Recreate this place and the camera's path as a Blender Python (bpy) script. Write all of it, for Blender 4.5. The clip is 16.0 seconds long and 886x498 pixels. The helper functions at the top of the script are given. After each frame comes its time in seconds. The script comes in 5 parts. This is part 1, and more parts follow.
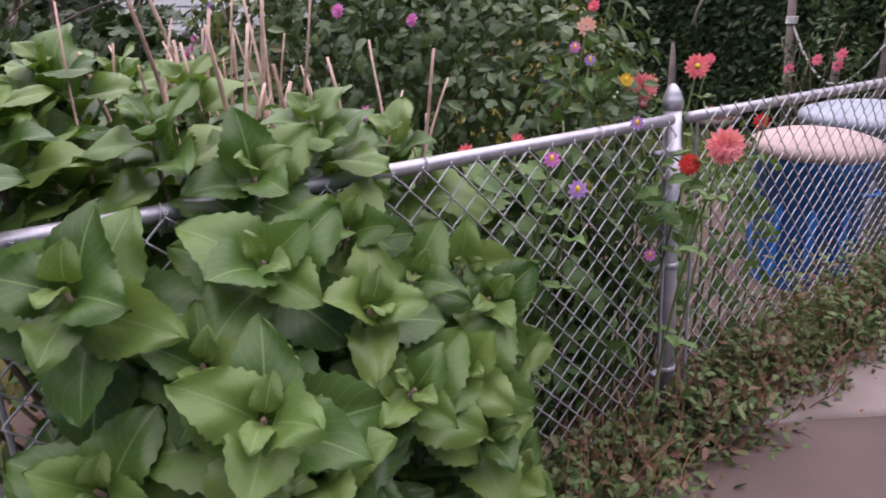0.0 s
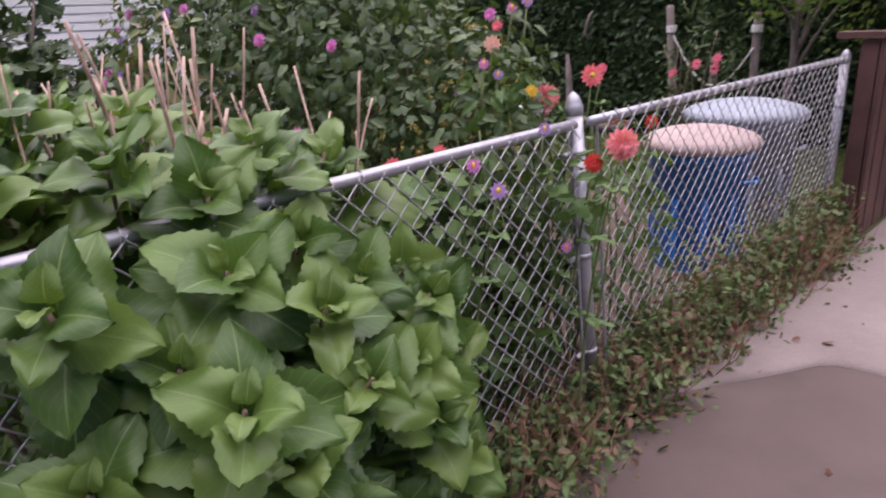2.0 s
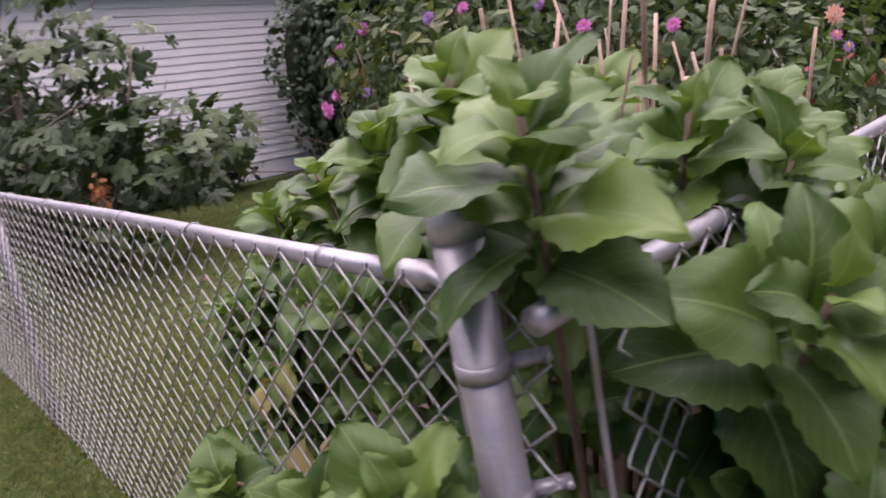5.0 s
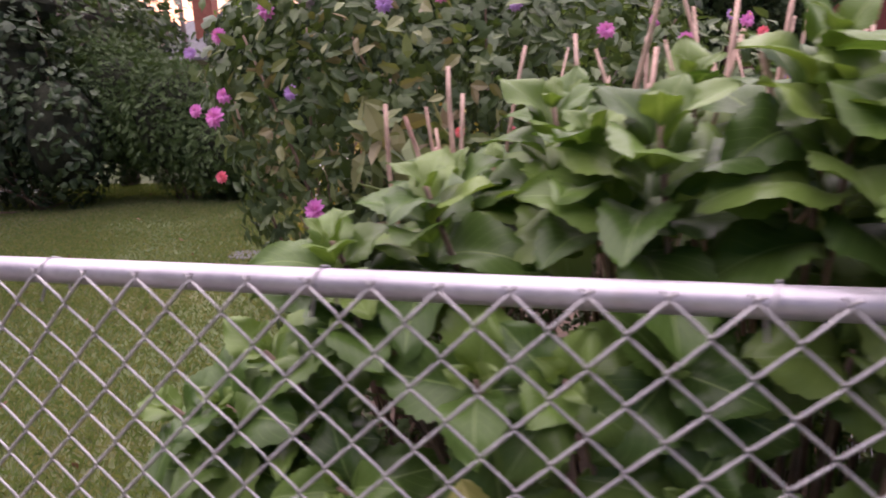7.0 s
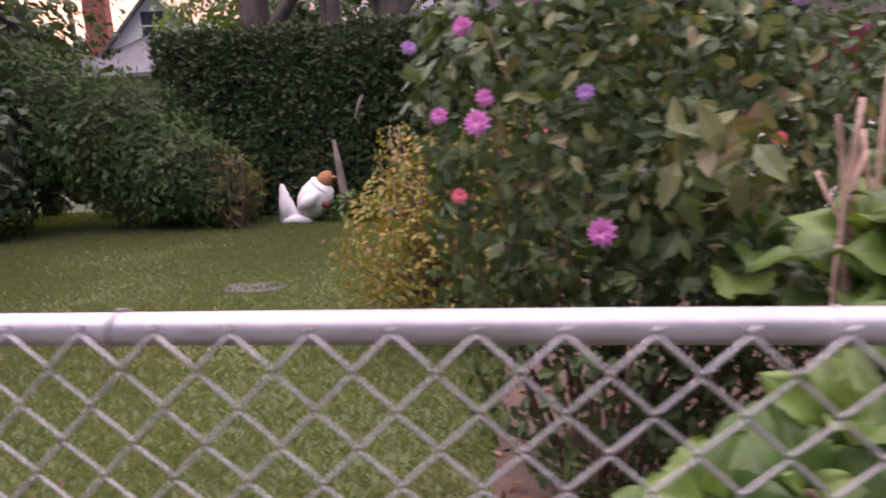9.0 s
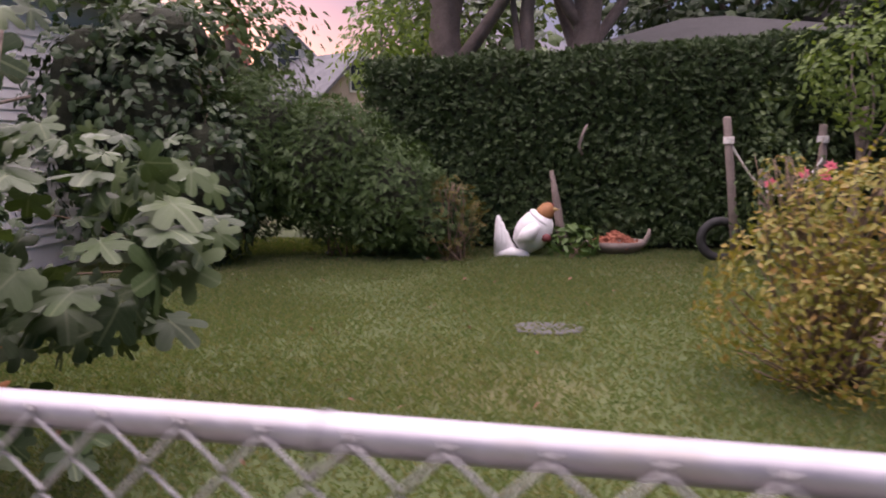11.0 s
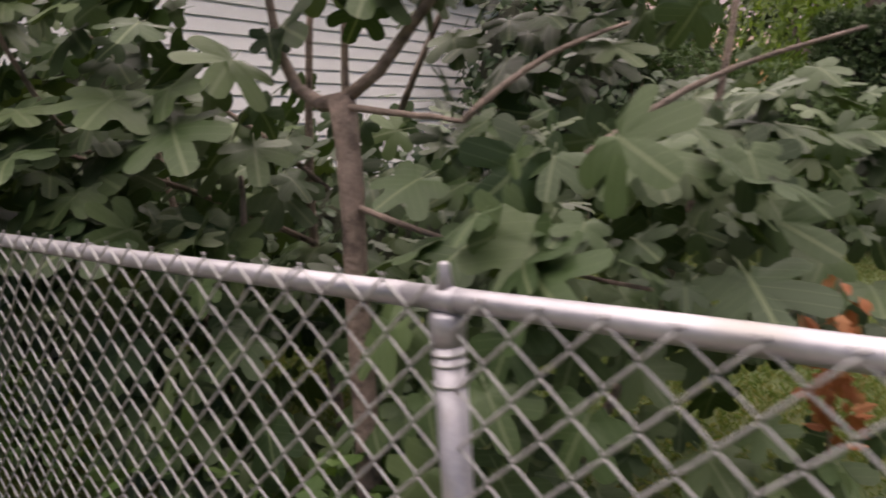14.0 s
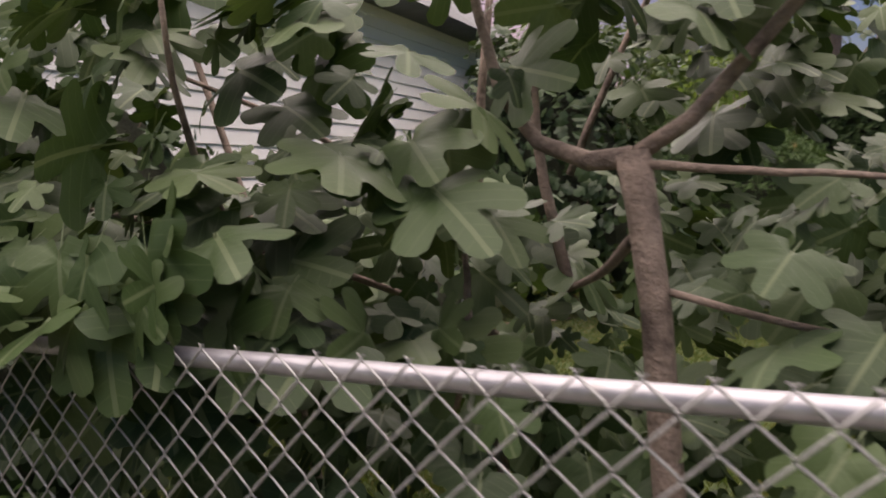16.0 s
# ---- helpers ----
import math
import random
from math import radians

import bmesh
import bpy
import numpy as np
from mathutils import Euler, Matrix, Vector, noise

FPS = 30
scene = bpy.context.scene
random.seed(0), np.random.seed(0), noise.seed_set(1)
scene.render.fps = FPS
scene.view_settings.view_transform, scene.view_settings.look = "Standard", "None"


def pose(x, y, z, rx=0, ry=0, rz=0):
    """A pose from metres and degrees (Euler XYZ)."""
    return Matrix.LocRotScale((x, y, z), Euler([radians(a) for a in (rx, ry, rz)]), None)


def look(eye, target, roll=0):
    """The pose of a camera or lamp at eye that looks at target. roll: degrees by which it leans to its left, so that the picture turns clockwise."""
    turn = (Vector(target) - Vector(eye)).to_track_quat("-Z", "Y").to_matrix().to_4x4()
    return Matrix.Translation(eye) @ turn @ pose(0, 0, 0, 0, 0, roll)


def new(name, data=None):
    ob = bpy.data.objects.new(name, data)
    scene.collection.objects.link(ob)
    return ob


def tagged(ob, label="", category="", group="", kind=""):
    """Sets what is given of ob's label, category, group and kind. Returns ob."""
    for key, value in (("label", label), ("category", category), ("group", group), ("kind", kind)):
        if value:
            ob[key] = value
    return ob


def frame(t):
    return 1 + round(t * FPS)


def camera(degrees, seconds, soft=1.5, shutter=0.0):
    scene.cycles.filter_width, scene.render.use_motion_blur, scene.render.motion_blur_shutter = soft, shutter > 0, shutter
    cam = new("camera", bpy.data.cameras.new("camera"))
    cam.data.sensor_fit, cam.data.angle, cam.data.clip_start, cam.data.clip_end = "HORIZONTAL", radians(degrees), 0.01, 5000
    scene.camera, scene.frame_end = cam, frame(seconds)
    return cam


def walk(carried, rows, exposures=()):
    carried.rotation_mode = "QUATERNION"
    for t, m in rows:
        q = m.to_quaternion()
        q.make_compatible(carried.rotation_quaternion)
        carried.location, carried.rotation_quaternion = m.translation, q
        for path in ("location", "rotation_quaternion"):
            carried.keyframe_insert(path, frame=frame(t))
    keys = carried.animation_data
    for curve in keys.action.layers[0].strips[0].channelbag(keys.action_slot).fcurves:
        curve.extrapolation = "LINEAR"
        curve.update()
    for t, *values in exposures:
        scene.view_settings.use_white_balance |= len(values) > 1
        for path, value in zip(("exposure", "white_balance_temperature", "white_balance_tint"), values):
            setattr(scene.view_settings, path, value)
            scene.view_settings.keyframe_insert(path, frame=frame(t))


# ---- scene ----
cam = camera(66.9, 16.0, 1.8, 0.5)
PATH = [
    (0, (1.328, 0.131, 1.569), (-0.202, 1.213, 0.872), -1.1),
    (0.5, (1.318, 0.105, 1.56), (-0.236, 1.15, 0.857), -1.8),
    (1, (1.347, 0.08, 1.58), (-0.206, 1.135, 0.89), -3.3),
    (1.5, (1.413, 0.019, 1.563), (-0.066, 1.167, 0.859), -4.0),
    (2, (1.418, -0.009, 1.585), (0.032, 1.275, 0.929), -3.3),
    (2.5, (1.342, -0.027, 1.585), (-0.005, 1.333, 1.007), -2.1),
    (3, (1.185, -0.077, 1.58), (-0.207, 1.253, 1.038), -2.3),
    (3.5, (1.016, -0.206, 1.551), (-0.298, 1.193, 0.987), -3.7),
    (4, (0.823, -0.352, 1.515), (-0.503, 1.029, 0.939), -3.0),
    (4.5, (0.65, -0.495, 1.475), (-0.837, 0.754, 1.0), -6.2),
    (4.7, (0.574, -0.547, 1.478), (-0.901, 0.708, 0.979), -6.9),
    (6.8, (-0.508, -0.753, 1.429), (-1.135, 1.081, 0.938), -3.2),
    (7, (-0.636, -0.729, 1.426), (-1.215, 1.124, 0.945), -3.0),
    (7.5, (-0.866, -0.746, 1.411), (-1.281, 1.152, 0.935), -2.6),
    (8, (-1.165, -0.788, 1.415), (-1.435, 1.135, 0.936), -2.7),
    (8.5, (-1.441, -0.677, 1.423), (-1.715, 1.253, 0.975), -2.9),
    (8.7, (-1.552, -0.657, 1.415), (-1.812, 1.276, 0.975), -2.8),
    (10.8, (-3.298, -0.563, 1.446), (-3.812, 1.34, 1.105), -2.3),
    (11, (-3.514, -0.521, 1.449), (-4.01, 1.388, 1.119), -1.9),
    (11.5, (-3.797, -0.483, 1.453), (-4.392, 1.397, 1.122), -1.4),
    (12, (-4.109, -0.558, 1.447), (-4.883, 1.257, 1.122), -2.4),
    (12.5, (-4.434, -0.569, 1.429), (-5.407, 1.151, 1.122), -2.7),
    (13, (-4.753, -0.601, 1.433), (-5.878, 1.023, 1.121), -2.7),
    (13.5, (-5.107, -0.691, 1.411), (-6.245, 0.922, 1.098), -3.9),
    (14, (-5.453, -0.721, 1.421), (-6.63, 0.858, 1.071), -2.9),
    (14.5, (-5.757, -0.778, 1.448), (-7.005, 0.758, 1.156), -3.0),
    (15, (-5.976, -0.85, 1.45), (-7.203, 0.711, 1.212), -4.8),
    (15.5, (-6.224, -0.873, 1.444), (-7.349, 0.768, 1.24), -4.8),
    (16, (-6.59, -0.862, 1.464), (-7.514, 0.903, 1.298), -3.6),
]
walk(cam, [(t, look(eye, target, roll)) for t, eye, target, roll in PATH], [(0, 1.2, 6050, 14), (4.6, 1.24, 6400, 17), (8, 1.32, 6550, 26), (12, 1.22, 6800, 17), (13.5, 1.18, 7250, 7), (16, 1.3, 7350, 6)])

# ---------------------------------------------------------------- light
SUN_EL, SUN_ROT = radians(3.0), radians(-38.0)
world = bpy.data.worlds.new("dusk_sky")
scene.world = world
world.use_nodes = True
wn = world.node_tree
bgd = wn.nodes["Background"]
skyt = wn.nodes.new("ShaderNodeTexSky")
skyt.sky_type, skyt.sun_disc = "NISHITA", False
skyt.sun_elevation, skyt.sun_rotation = SUN_EL, SUN_ROT
skyt.air_density, skyt.dust_density, skyt.ozone_density = 1.0, 1.5, 4.0
rosy = wn.nodes.new("ShaderNodeMixRGB")
rosy.blend_type = "MULTIPLY"
rosy.inputs[0].default_value = 1.0
rosy.inputs[2].default_value = (1.5, 0.98, 1.05, 1)
wn.links.new(skyt.outputs[0], rosy.inputs[1])
wn.links.new(rosy.outputs[0], bgd.inputs[0])
bgd.inputs[1].default_value = 0.09
sun = new("sun_lamp", bpy.data.lights.new("sun_lamp", "SUN"))
sun.data.energy, sun.data.angle, sun.data.color = 4.2, radians(110), (1.0, 0.88, 0.9)
sun.matrix_world = look((0, 0, 30), Vector((0, 0, 30)) - Vector((math.sin(SUN_ROT) * math.cos(radians(80)), math.cos(SUN_ROT) * math.cos(radians(80)), math.sin(radians(80)))))

# ---------------------------------------------------------------- materials


class Nodes:
    def __init__(self, name):
        self.m = bpy.data.materials.new(name)
        self.m.use_nodes = True
        self.t = self.m.node_tree
        self.b = self.t.nodes["Principled BSDF"]

    def add(self, kind, **values):
        n = self.t.nodes.new(kind)
        for k, v in values.items():
            n.inputs[k.replace("_", " ")].default_value = v
        return n

    def link(self, a, b):
        self.t.links.new(a, b)

    def ramp(self, source, stops):
        n = self.t.nodes.new("ShaderNodeValToRGB")
        e = n.color_ramp.elements
        for i, (at, c) in enumerate(stops):
            el = e[i] if i < 2 else e.new(at)
            el.position, el.color = at, (*c, 1)
        self.link(source, n.inputs[0])
        return n.outputs[0]

    def mix(self, fac, a, b, mode="MIX"):
        n = self.t.nodes.new("ShaderNodeMixRGB")
        n.blend_type = mode
        for v, s in ((fac, n.inputs[0]), (a, n.inputs[1]), (b, n.inputs[2])):
            if isinstance(v, (int, float)):
                s.default_value = v
            elif isinstance(v, tuple):
                s.default_value = (*v, 1)
            else:
                self.link(v, s)
        return n.outputs[0]

    def coords(self, kind="Object"):
        return self.t.nodes.new("ShaderNodeTexCoord").outputs[kind]

    def noise(self, scale, detail=4.0, where=None, rough=0.6):
        n = self.add("ShaderNodeTexNoise", Scale=scale, Detail=detail, Roughness=rough)
        self.link(where or self.coords(), n.inputs["Vector"])
        return n.outputs["Fac"]

    def math(self, op, a, b=0.0):
        n = self.t.nodes.new("ShaderNodeMath")
        n.operation = op
        for v, s in ((a, n.inputs[0]), (b, n.inputs[1])):
            if isinstance(v, (int, float)):
                s.default_value = v
            else:
                self.link(v, s)
        return n.outputs[0]

    def bump(self, height, strength=0.3, distance=0.01):
        n = self.add("ShaderNodeBump", Strength=strength, Distance=distance)
        self.link(height, n.inputs["Height"])
        self.link(n.outputs[0], self.b.inputs["Normal"])


def surface(name, dark, light, rough=0.7, metal=0.0, scale=8.0, fine=60.0, bump=0.3, depth=0.004, stain=None):
    """Two scales of noise in colour, gloss and relief."""
    n = Nodes(name)
    big, small = n.noise(scale), n.noise(fine, 6.0)
    col = n.ramp(n.math("ADD", n.math("MULTIPLY", big, 0.6), n.math("MULTIPLY", small, 0.4)), [(0.32, dark), (0.68, light)])
    if stain:
        spots = n.ramp(n.noise(scale * 0.45, 5.0), [(0.54, (0, 0, 0)), (0.66, (1, 1, 1))])
        col = n.mix(spots, col, stain)
    n.link(col, n.b.inputs["Base Color"])
    n.b.inputs["Metallic"].default_value = metal
    n.link(n.ramp(small, [(0.3, (rough - 0.1,) * 3), (0.7, (rough + 0.1,) * 3)]), n.b.inputs["Roughness"])
    n.bump(small, bump, depth)
    return n.m


def foliage(name, colours, rough=0.5, vein=None, joined=False, glow=0.25, spots=None):
    """Leaf skin: a colour picked leaf by leaf, veins along the blade, light passing through."""
    n = Nodes(name)
    pick = n.t.nodes.new("ShaderNodeNewGeometry").outputs["Random Per Island"] if joined else n.t.nodes.new("ShaderNodeObjectInfo").outputs["Random"]
    stops = [(i / max(1, len(colours) - 1), c) for i, c in enumerate(colours)]
    col = n.ramp(pick, stops)
    col = n.mix(n.math("MULTIPLY", n.noise(14.0), 0.35), col, tuple(c * 0.55 for c in colours[0]))
    if spots:
        col = n.mix(n.ramp(n.noise(9.0, 6.0), [(0.63, (0, 0, 0)), (0.7, (1, 1, 1))]), col, spots)
    if vein:
        uv = n.t.nodes.new("ShaderNodeSeparateXYZ")
        n.link(n.coords("UV"), uv.inputs[0])
        off = n.math("ABSOLUTE", n.math("SUBTRACT", uv.outputs[0], 0.5))
        mid = n.math("LESS_THAN", off, 0.016)
        side = n.math("FRACT", n.math("MULTIPLY", n.math("SUBTRACT", uv.outputs[1], n.math("MULTIPLY", off, 0.75)), 8.0))
        lines = n.math("MAXIMUM", mid, n.math("MULTIPLY", n.math("LESS_THAN", n.math("ABSOLUTE", n.math("SUBTRACT", side, 0.5)), 0.045), 0.3))
        col = n.mix(n.math("MULTIPLY", lines, 0.8), col, vein)
        n.bump(n.math("ADD", n.math("MULTIPLY", lines, -0.6), n.math("MULTIPLY", n.noise(90.0), 0.5)), 0.5, 0.003)
    n.link(col, n.b.inputs["Base Color"])
    n.b.inputs["Roughness"].default_value = rough
    n.b.inputs["Specular IOR Level"].default_value = 0.35
    if glow:
        tr = n.t.nodes.new("ShaderNodeBsdfTranslucent")
        n.link(n.mix(1.0, col, (1.3, 1.35, 0.6), "MULTIPLY"), tr.inputs[0])
        ms = n.t.nodes.new("ShaderNodeMixShader")
        ms.inputs[0].default_value = glow
        n.link(n.b.outputs[0], ms.inputs[1])
        n.link(tr.outputs[0], ms.inputs[2])
        n.link(ms.outputs[0], n.t.nodes["Material Output"].inputs[0])
    return n.m


M_STEEL = surface("galvanised_steel", (0.27, 0.26, 0.29), (0.45, 0.435, 0.48), 0.45, 0.6, 12, 140, 0.25, 0.001, (0.3, 0.28, 0.27))
M_WIRE = surface("galvanised_wire", (0.31, 0.305, 0.315), (0.48, 0.47, 0.485), 0.5, 0.6, 25, 160, 0.2, 0.001)
M_RUBBER = surface("black_rubber", (0.015, 0.015, 0.016), (0.04, 0.04, 0.042), 0.75, 0, 20, 90)
M_CONCRETE = surface("worn_concrete", (0.13, 0.1, 0.092), (0.235, 0.195, 0.18), 0.85, 0, 1.2, 70, 0.5, 0.004, (0.1, 0.078, 0.07))
# front driveway slab: mottled like the other concrete, darker and browner
M_DARKSLAB = surface("darker_concrete", (0.055, 0.036, 0.031), (0.1, 0.07, 0.062), 0.8, 0, 1.1, 70, 0.5, 0.004, (0.042, 0.029, 0.026))
M_STONE = surface("flat_grey_stone", (0.055, 0.056, 0.054), (0.1, 0.1, 0.098), 0.9, 0, 6, 60, 0.5, 0.006)
M_SOIL = surface("garden_soil", (0.05, 0.034, 0.026), (0.13, 0.085, 0.065), 0.95, 0, 5, 45, 0.8, 0.02)
M_TURF = surface("turf", (0.048, 0.07, 0.022), (0.074, 0.097, 0.031), 0.95, 0, 1.2, 40, 0.5, 0.01, (0.1, 0.1, 0.042))
M_BROWNWOOD = surface("stained_brown_wood", (0.05, 0.022, 0.018), (0.11, 0.05, 0.042), 0.6, 0, 4, 50, 0.35, 0.003)
M_GREYWOOD = surface("weathered_wood", (0.14, 0.11, 0.1), (0.3, 0.24, 0.22), 0.85, 0, 6, 60, 0.5, 0.004)
M_BARK = surface("fig_bark", (0.13, 0.095, 0.08), (0.32, 0.245, 0.21), 0.85, 0, 14, 70, 1.0, 0.012, (0.08, 0.058, 0.05))
M_BARK2 = surface("tree_bark", (0.12, 0.095, 0.085), (0.27, 0.21, 0.19), 0.9, 0, 5, 35, 0.9, 0.02)
M_CANE = surface("dry_cane", (0.38, 0.24, 0.19), (0.64, 0.46, 0.38), 0.8, 0, 10, 80, 0.6, 0.003, (0.24, 0.14, 0.11))
M_STEM = surface("green_stem", (0.07, 0.1, 0.03), (0.14, 0.17, 0.06), 0.6, 0, 20, 90, 0.2, 0.001)
M_TWIG = surface("brown_twig", (0.1, 0.065, 0.045), (0.2, 0.14, 0.1), 0.8, 0, 20, 90, 0.4, 0.001)
M_REDSTALK = surface("reddish_stalk", (0.2, 0.09, 0.06), (0.32, 0.17, 0.11), 0.8, 0, 20, 90, 0.3, 0.001)
M_BLUE = surface("blue_plastic", (0.012, 0.1, 0.36), (0.022, 0.17, 0.52), 0.45, 0, 5, 120, 0.15, 0.001)
M_LID = surface("faded_pink_lid", (0.27, 0.19, 0.18), (0.44, 0.33, 0.31), 0.7, 0, 10, 90, 0.3, 0.002)
M_GREYBIN = surface("grey_plastic", (0.2, 0.22, 0.27), (0.33, 0.36, 0.42), 0.5, 0, 5, 100, 0.15, 0.001)
M_WHITE = surface("white_painted_figure", (0.68, 0.66, 0.68), (0.84, 0.82, 0.84), 0.55, 0, 15, 90, 0.2, 0.002)
M_RUSTPAINT = surface("rust_paint", (0.26, 0.1, 0.04), (0.4, 0.19, 0.08), 0.6, 0, 12, 80)
M_BEAK = surface("ochre_paint", (0.4, 0.26, 0.1), (0.55, 0.38, 0.16), 0.6, 0, 12, 80)
M_COMB = surface("dark_red_glaze", (0.14, 0.03, 0.035), (0.24, 0.06, 0.06), 0.5, 0, 12, 80)
M_TERRA = surface("red_chips", (0.25, 0.08, 0.05), (0.42, 0.16, 0.1), 0.85, 0, 15, 70, 0.6, 0.006)
M_ROPE = surface("white_rope", (0.55, 0.52, 0.5), (0.75, 0.72, 0.7), 0.85, 0, 40, 200, 0.5, 0.001)
M_SIDING = surface("white_siding_paint", (0.8, 0.78, 0.79), (0.88, 0.86, 0.87), 0.6, 0, 2, 60, 0.15, 0.002)
M_ROOF = surface("grey_shingles", (0.09, 0.09, 0.1), (0.18, 0.18, 0.2), 0.9, 0, 3, 25, 0.6, 0.01)
M_DARKROOF = surface("dark_shingles", (0.02, 0.019, 0.021), (0.04, 0.038, 0.042), 0.9, 0, 3, 25, 0.6, 0.01)
M_GLASS = surface("window_glass", (0.03, 0.035, 0.045), (0.05, 0.055, 0.07), 0.12, 0, 1, 2, 0.02, 0.001)
M_PINKSIDING = surface("tan_siding", (0.42, 0.34, 0.3), (0.55, 0.45, 0.4), 0.75, 0, 2, 40, 0.2, 0.003)
M_REDDOOR = surface("dark_red_paint", (0.15, 0.03, 0.03), (0.22, 0.05, 0.048), 0.5, 0, 2, 50, 0.15, 0.002)
M_MORTAR = surface("mortar", (0.3, 0.24, 0.22), (0.42, 0.34, 0.31), 0.9, 0, 6, 60)
M_BRICK = surface("red_brick", (0.22, 0.07, 0.05), (0.38, 0.14, 0.1), 0.85, 0, 4, 50, 0.5, 0.004)
# near-black fill that paints in the shade deep inside hedges and shrubs
M_CORE = surface("painted_inner_shade", (0.012, 0.016, 0.008), (0.03, 0.034, 0.016), 0.95, 0, 12, 50, 0.8, 0.03)

HYD = [(0.046, 0.092, 0.02), (0.074, 0.138, 0.028), (0.112, 0.185, 0.04), (0.165, 0.24, 0.058)]
M_HYD = foliage("hydrangea_leaf", HYD, 0.38, (0.17, 0.25, 0.085))
M_HYDJ = foliage("hydrangea_leaf_mass", HYD, 0.38, (0.17, 0.25, 0.085), True)
M_YOUNG = foliage("young_hydrangea_leaf", [(0.1, 0.165, 0.04), (0.14, 0.21, 0.055)], 0.4, (0.24, 0.31, 0.12))
M_HYDY = foliage("yellowing_leaf", [(0.24, 0.24, 0.07), (0.32, 0.28, 0.1), (0.36, 0.27, 0.13)], 0.6, (0.4, 0.36, 0.16), False, 0.25, (0.2, 0.11, 0.05))
FIG = [(0.024, 0.046, 0.016), (0.042, 0.073, 0.025), (0.06, 0.095, 0.034), (0.092, 0.13, 0.053)]
M_FIG = foliage("fig_leaf", FIG, 0.5, (0.12, 0.15, 0.08), False, 0.15)
M_FIGJ = foliage("fig_leaf_mass", FIG, 0.5, (0.12, 0.15, 0.08), True, 0.15)
M_YEW = foliage("yew_needles", [(0.026, 0.05, 0.017), (0.044, 0.078, 0.026), (0.07, 0.105, 0.036)], 0.55, None, True, 0.1)
M_JUN = foliage("soft_conifer", [(0.046, 0.086, 0.028), (0.07, 0.118, 0.038), (0.095, 0.148, 0.048)], 0.6, None, True, 0.2)
M_VINE = foliage("dark_vine_leaf", [(0.028, 0.05, 0.024), (0.045, 0.075, 0.034), (0.07, 0.105, 0.045)], 0.45, None, True, 0.15)
M_SHRUB = foliage("shrub_leaf", [(0.05, 0.082, 0.033), (0.075, 0.115, 0.045), (0.12, 0.165, 0.065)], 0.5, None, True, 0.2)
M_LIGHTSHRUB = foliage("pale_shrub_leaf", [(0.12, 0.16, 0.07), (0.16, 0.2, 0.08), (0.2, 0.2, 0.09), (0.22, 0.16, 0.11)], 0.5, None, True, 0.25)
M_LIGHT = foliage("light_tree_leaf", [(0.11, 0.17, 0.045), (0.15, 0.22, 0.06), (0.2, 0.27, 0.08)], 0.5, None, True, 0.35)
M_BEDLEAF = foliage("bed_leaf", [(0.07, 0.13, 0.035), (0.1, 0.17, 0.05), (0.13, 0.2, 0.065)], 0.5, None, True, 0.25)
M_GOLD = foliage("gold_leaf", [(0.15, 0.17, 0.035), (0.23, 0.22, 0.045), (0.33, 0.27, 0.07), (0.3, 0.17, 0.06)], 0.55, None, True, 0.3)
M_DRYGOLD = foliage("dry_gold_leaf", [(0.1, 0.11, 0.035), (0.16, 0.135, 0.045), (0.22, 0.13, 0.055)], 0.6, None, True, 0.25)
M_WEED = foliage("weed_leaf", [(0.065, 0.11, 0.035), (0.1, 0.15, 0.05), (0.13, 0.175, 0.06), (0.1, 0.14, 0.05), (0.15, 0.1, 0.06), (0.19, 0.085, 0.06)], 0.6, None, True, 0.2)
M_LITTER = foliage("dry_leaf", [(0.13, 0.06, 0.04), (0.2, 0.1, 0.065), (0.26, 0.15, 0.09)], 0.8, None, True, 0.1)
M_RUST = foliage("rust_leaf", [(0.26, 0.09, 0.04), (0.36, 0.14, 0.06), (0.42, 0.2, 0.1)], 0.7, None, True, 0.15)
M_GRASS = foliage("grass_blade", [(0.1, 0.155, 0.055), (0.135, 0.18, 0.066), (0.17, 0.195, 0.08), (0.27, 0.245, 0.13)], 0.9, None, True, 0.4)


def petal(name, a, b):
    return foliage(name, [a, b], 0.55, None, True, 0.25)


M_SALMON = petal("salmon_petal", (0.72, 0.2, 0.26), (0.85, 0.34, 0.38))
M_PINK = petal("pink_petal", (0.75, 0.14, 0.24), (0.85, 0.24, 0.33))
M_CORAL = petal("coral_petal", (0.75, 0.14, 0.19), (0.85, 0.25, 0.28))
M_RED = petal("red_petal", (0.6, 0.03, 0.03), (0.7, 0.07, 0.05))
M_ORANGE = petal("orange_petal", (0.8, 0.16, 0.03), (0.85, 0.26, 0.05))
M_MAGENTA = petal("magenta_petal", (0.6, 0.16, 0.55), (0.75, 0.3, 0.7))
M_VIOLET = petal("violet_petal", (0.4, 0.22, 0.6), (0.55, 0.34, 0.75))
M_PALE = petal("pale_petal", (0.75, 0.4, 0.34), (0.82, 0.52, 0.44))
M_YELLOW = petal("yellow_petal", (0.8, 0.5, 0.04), (0.85, 0.6, 0.08))

# ---------------------------------------------------------------- building blocks


def rnd(a, b):
    return random.uniform(a, b)


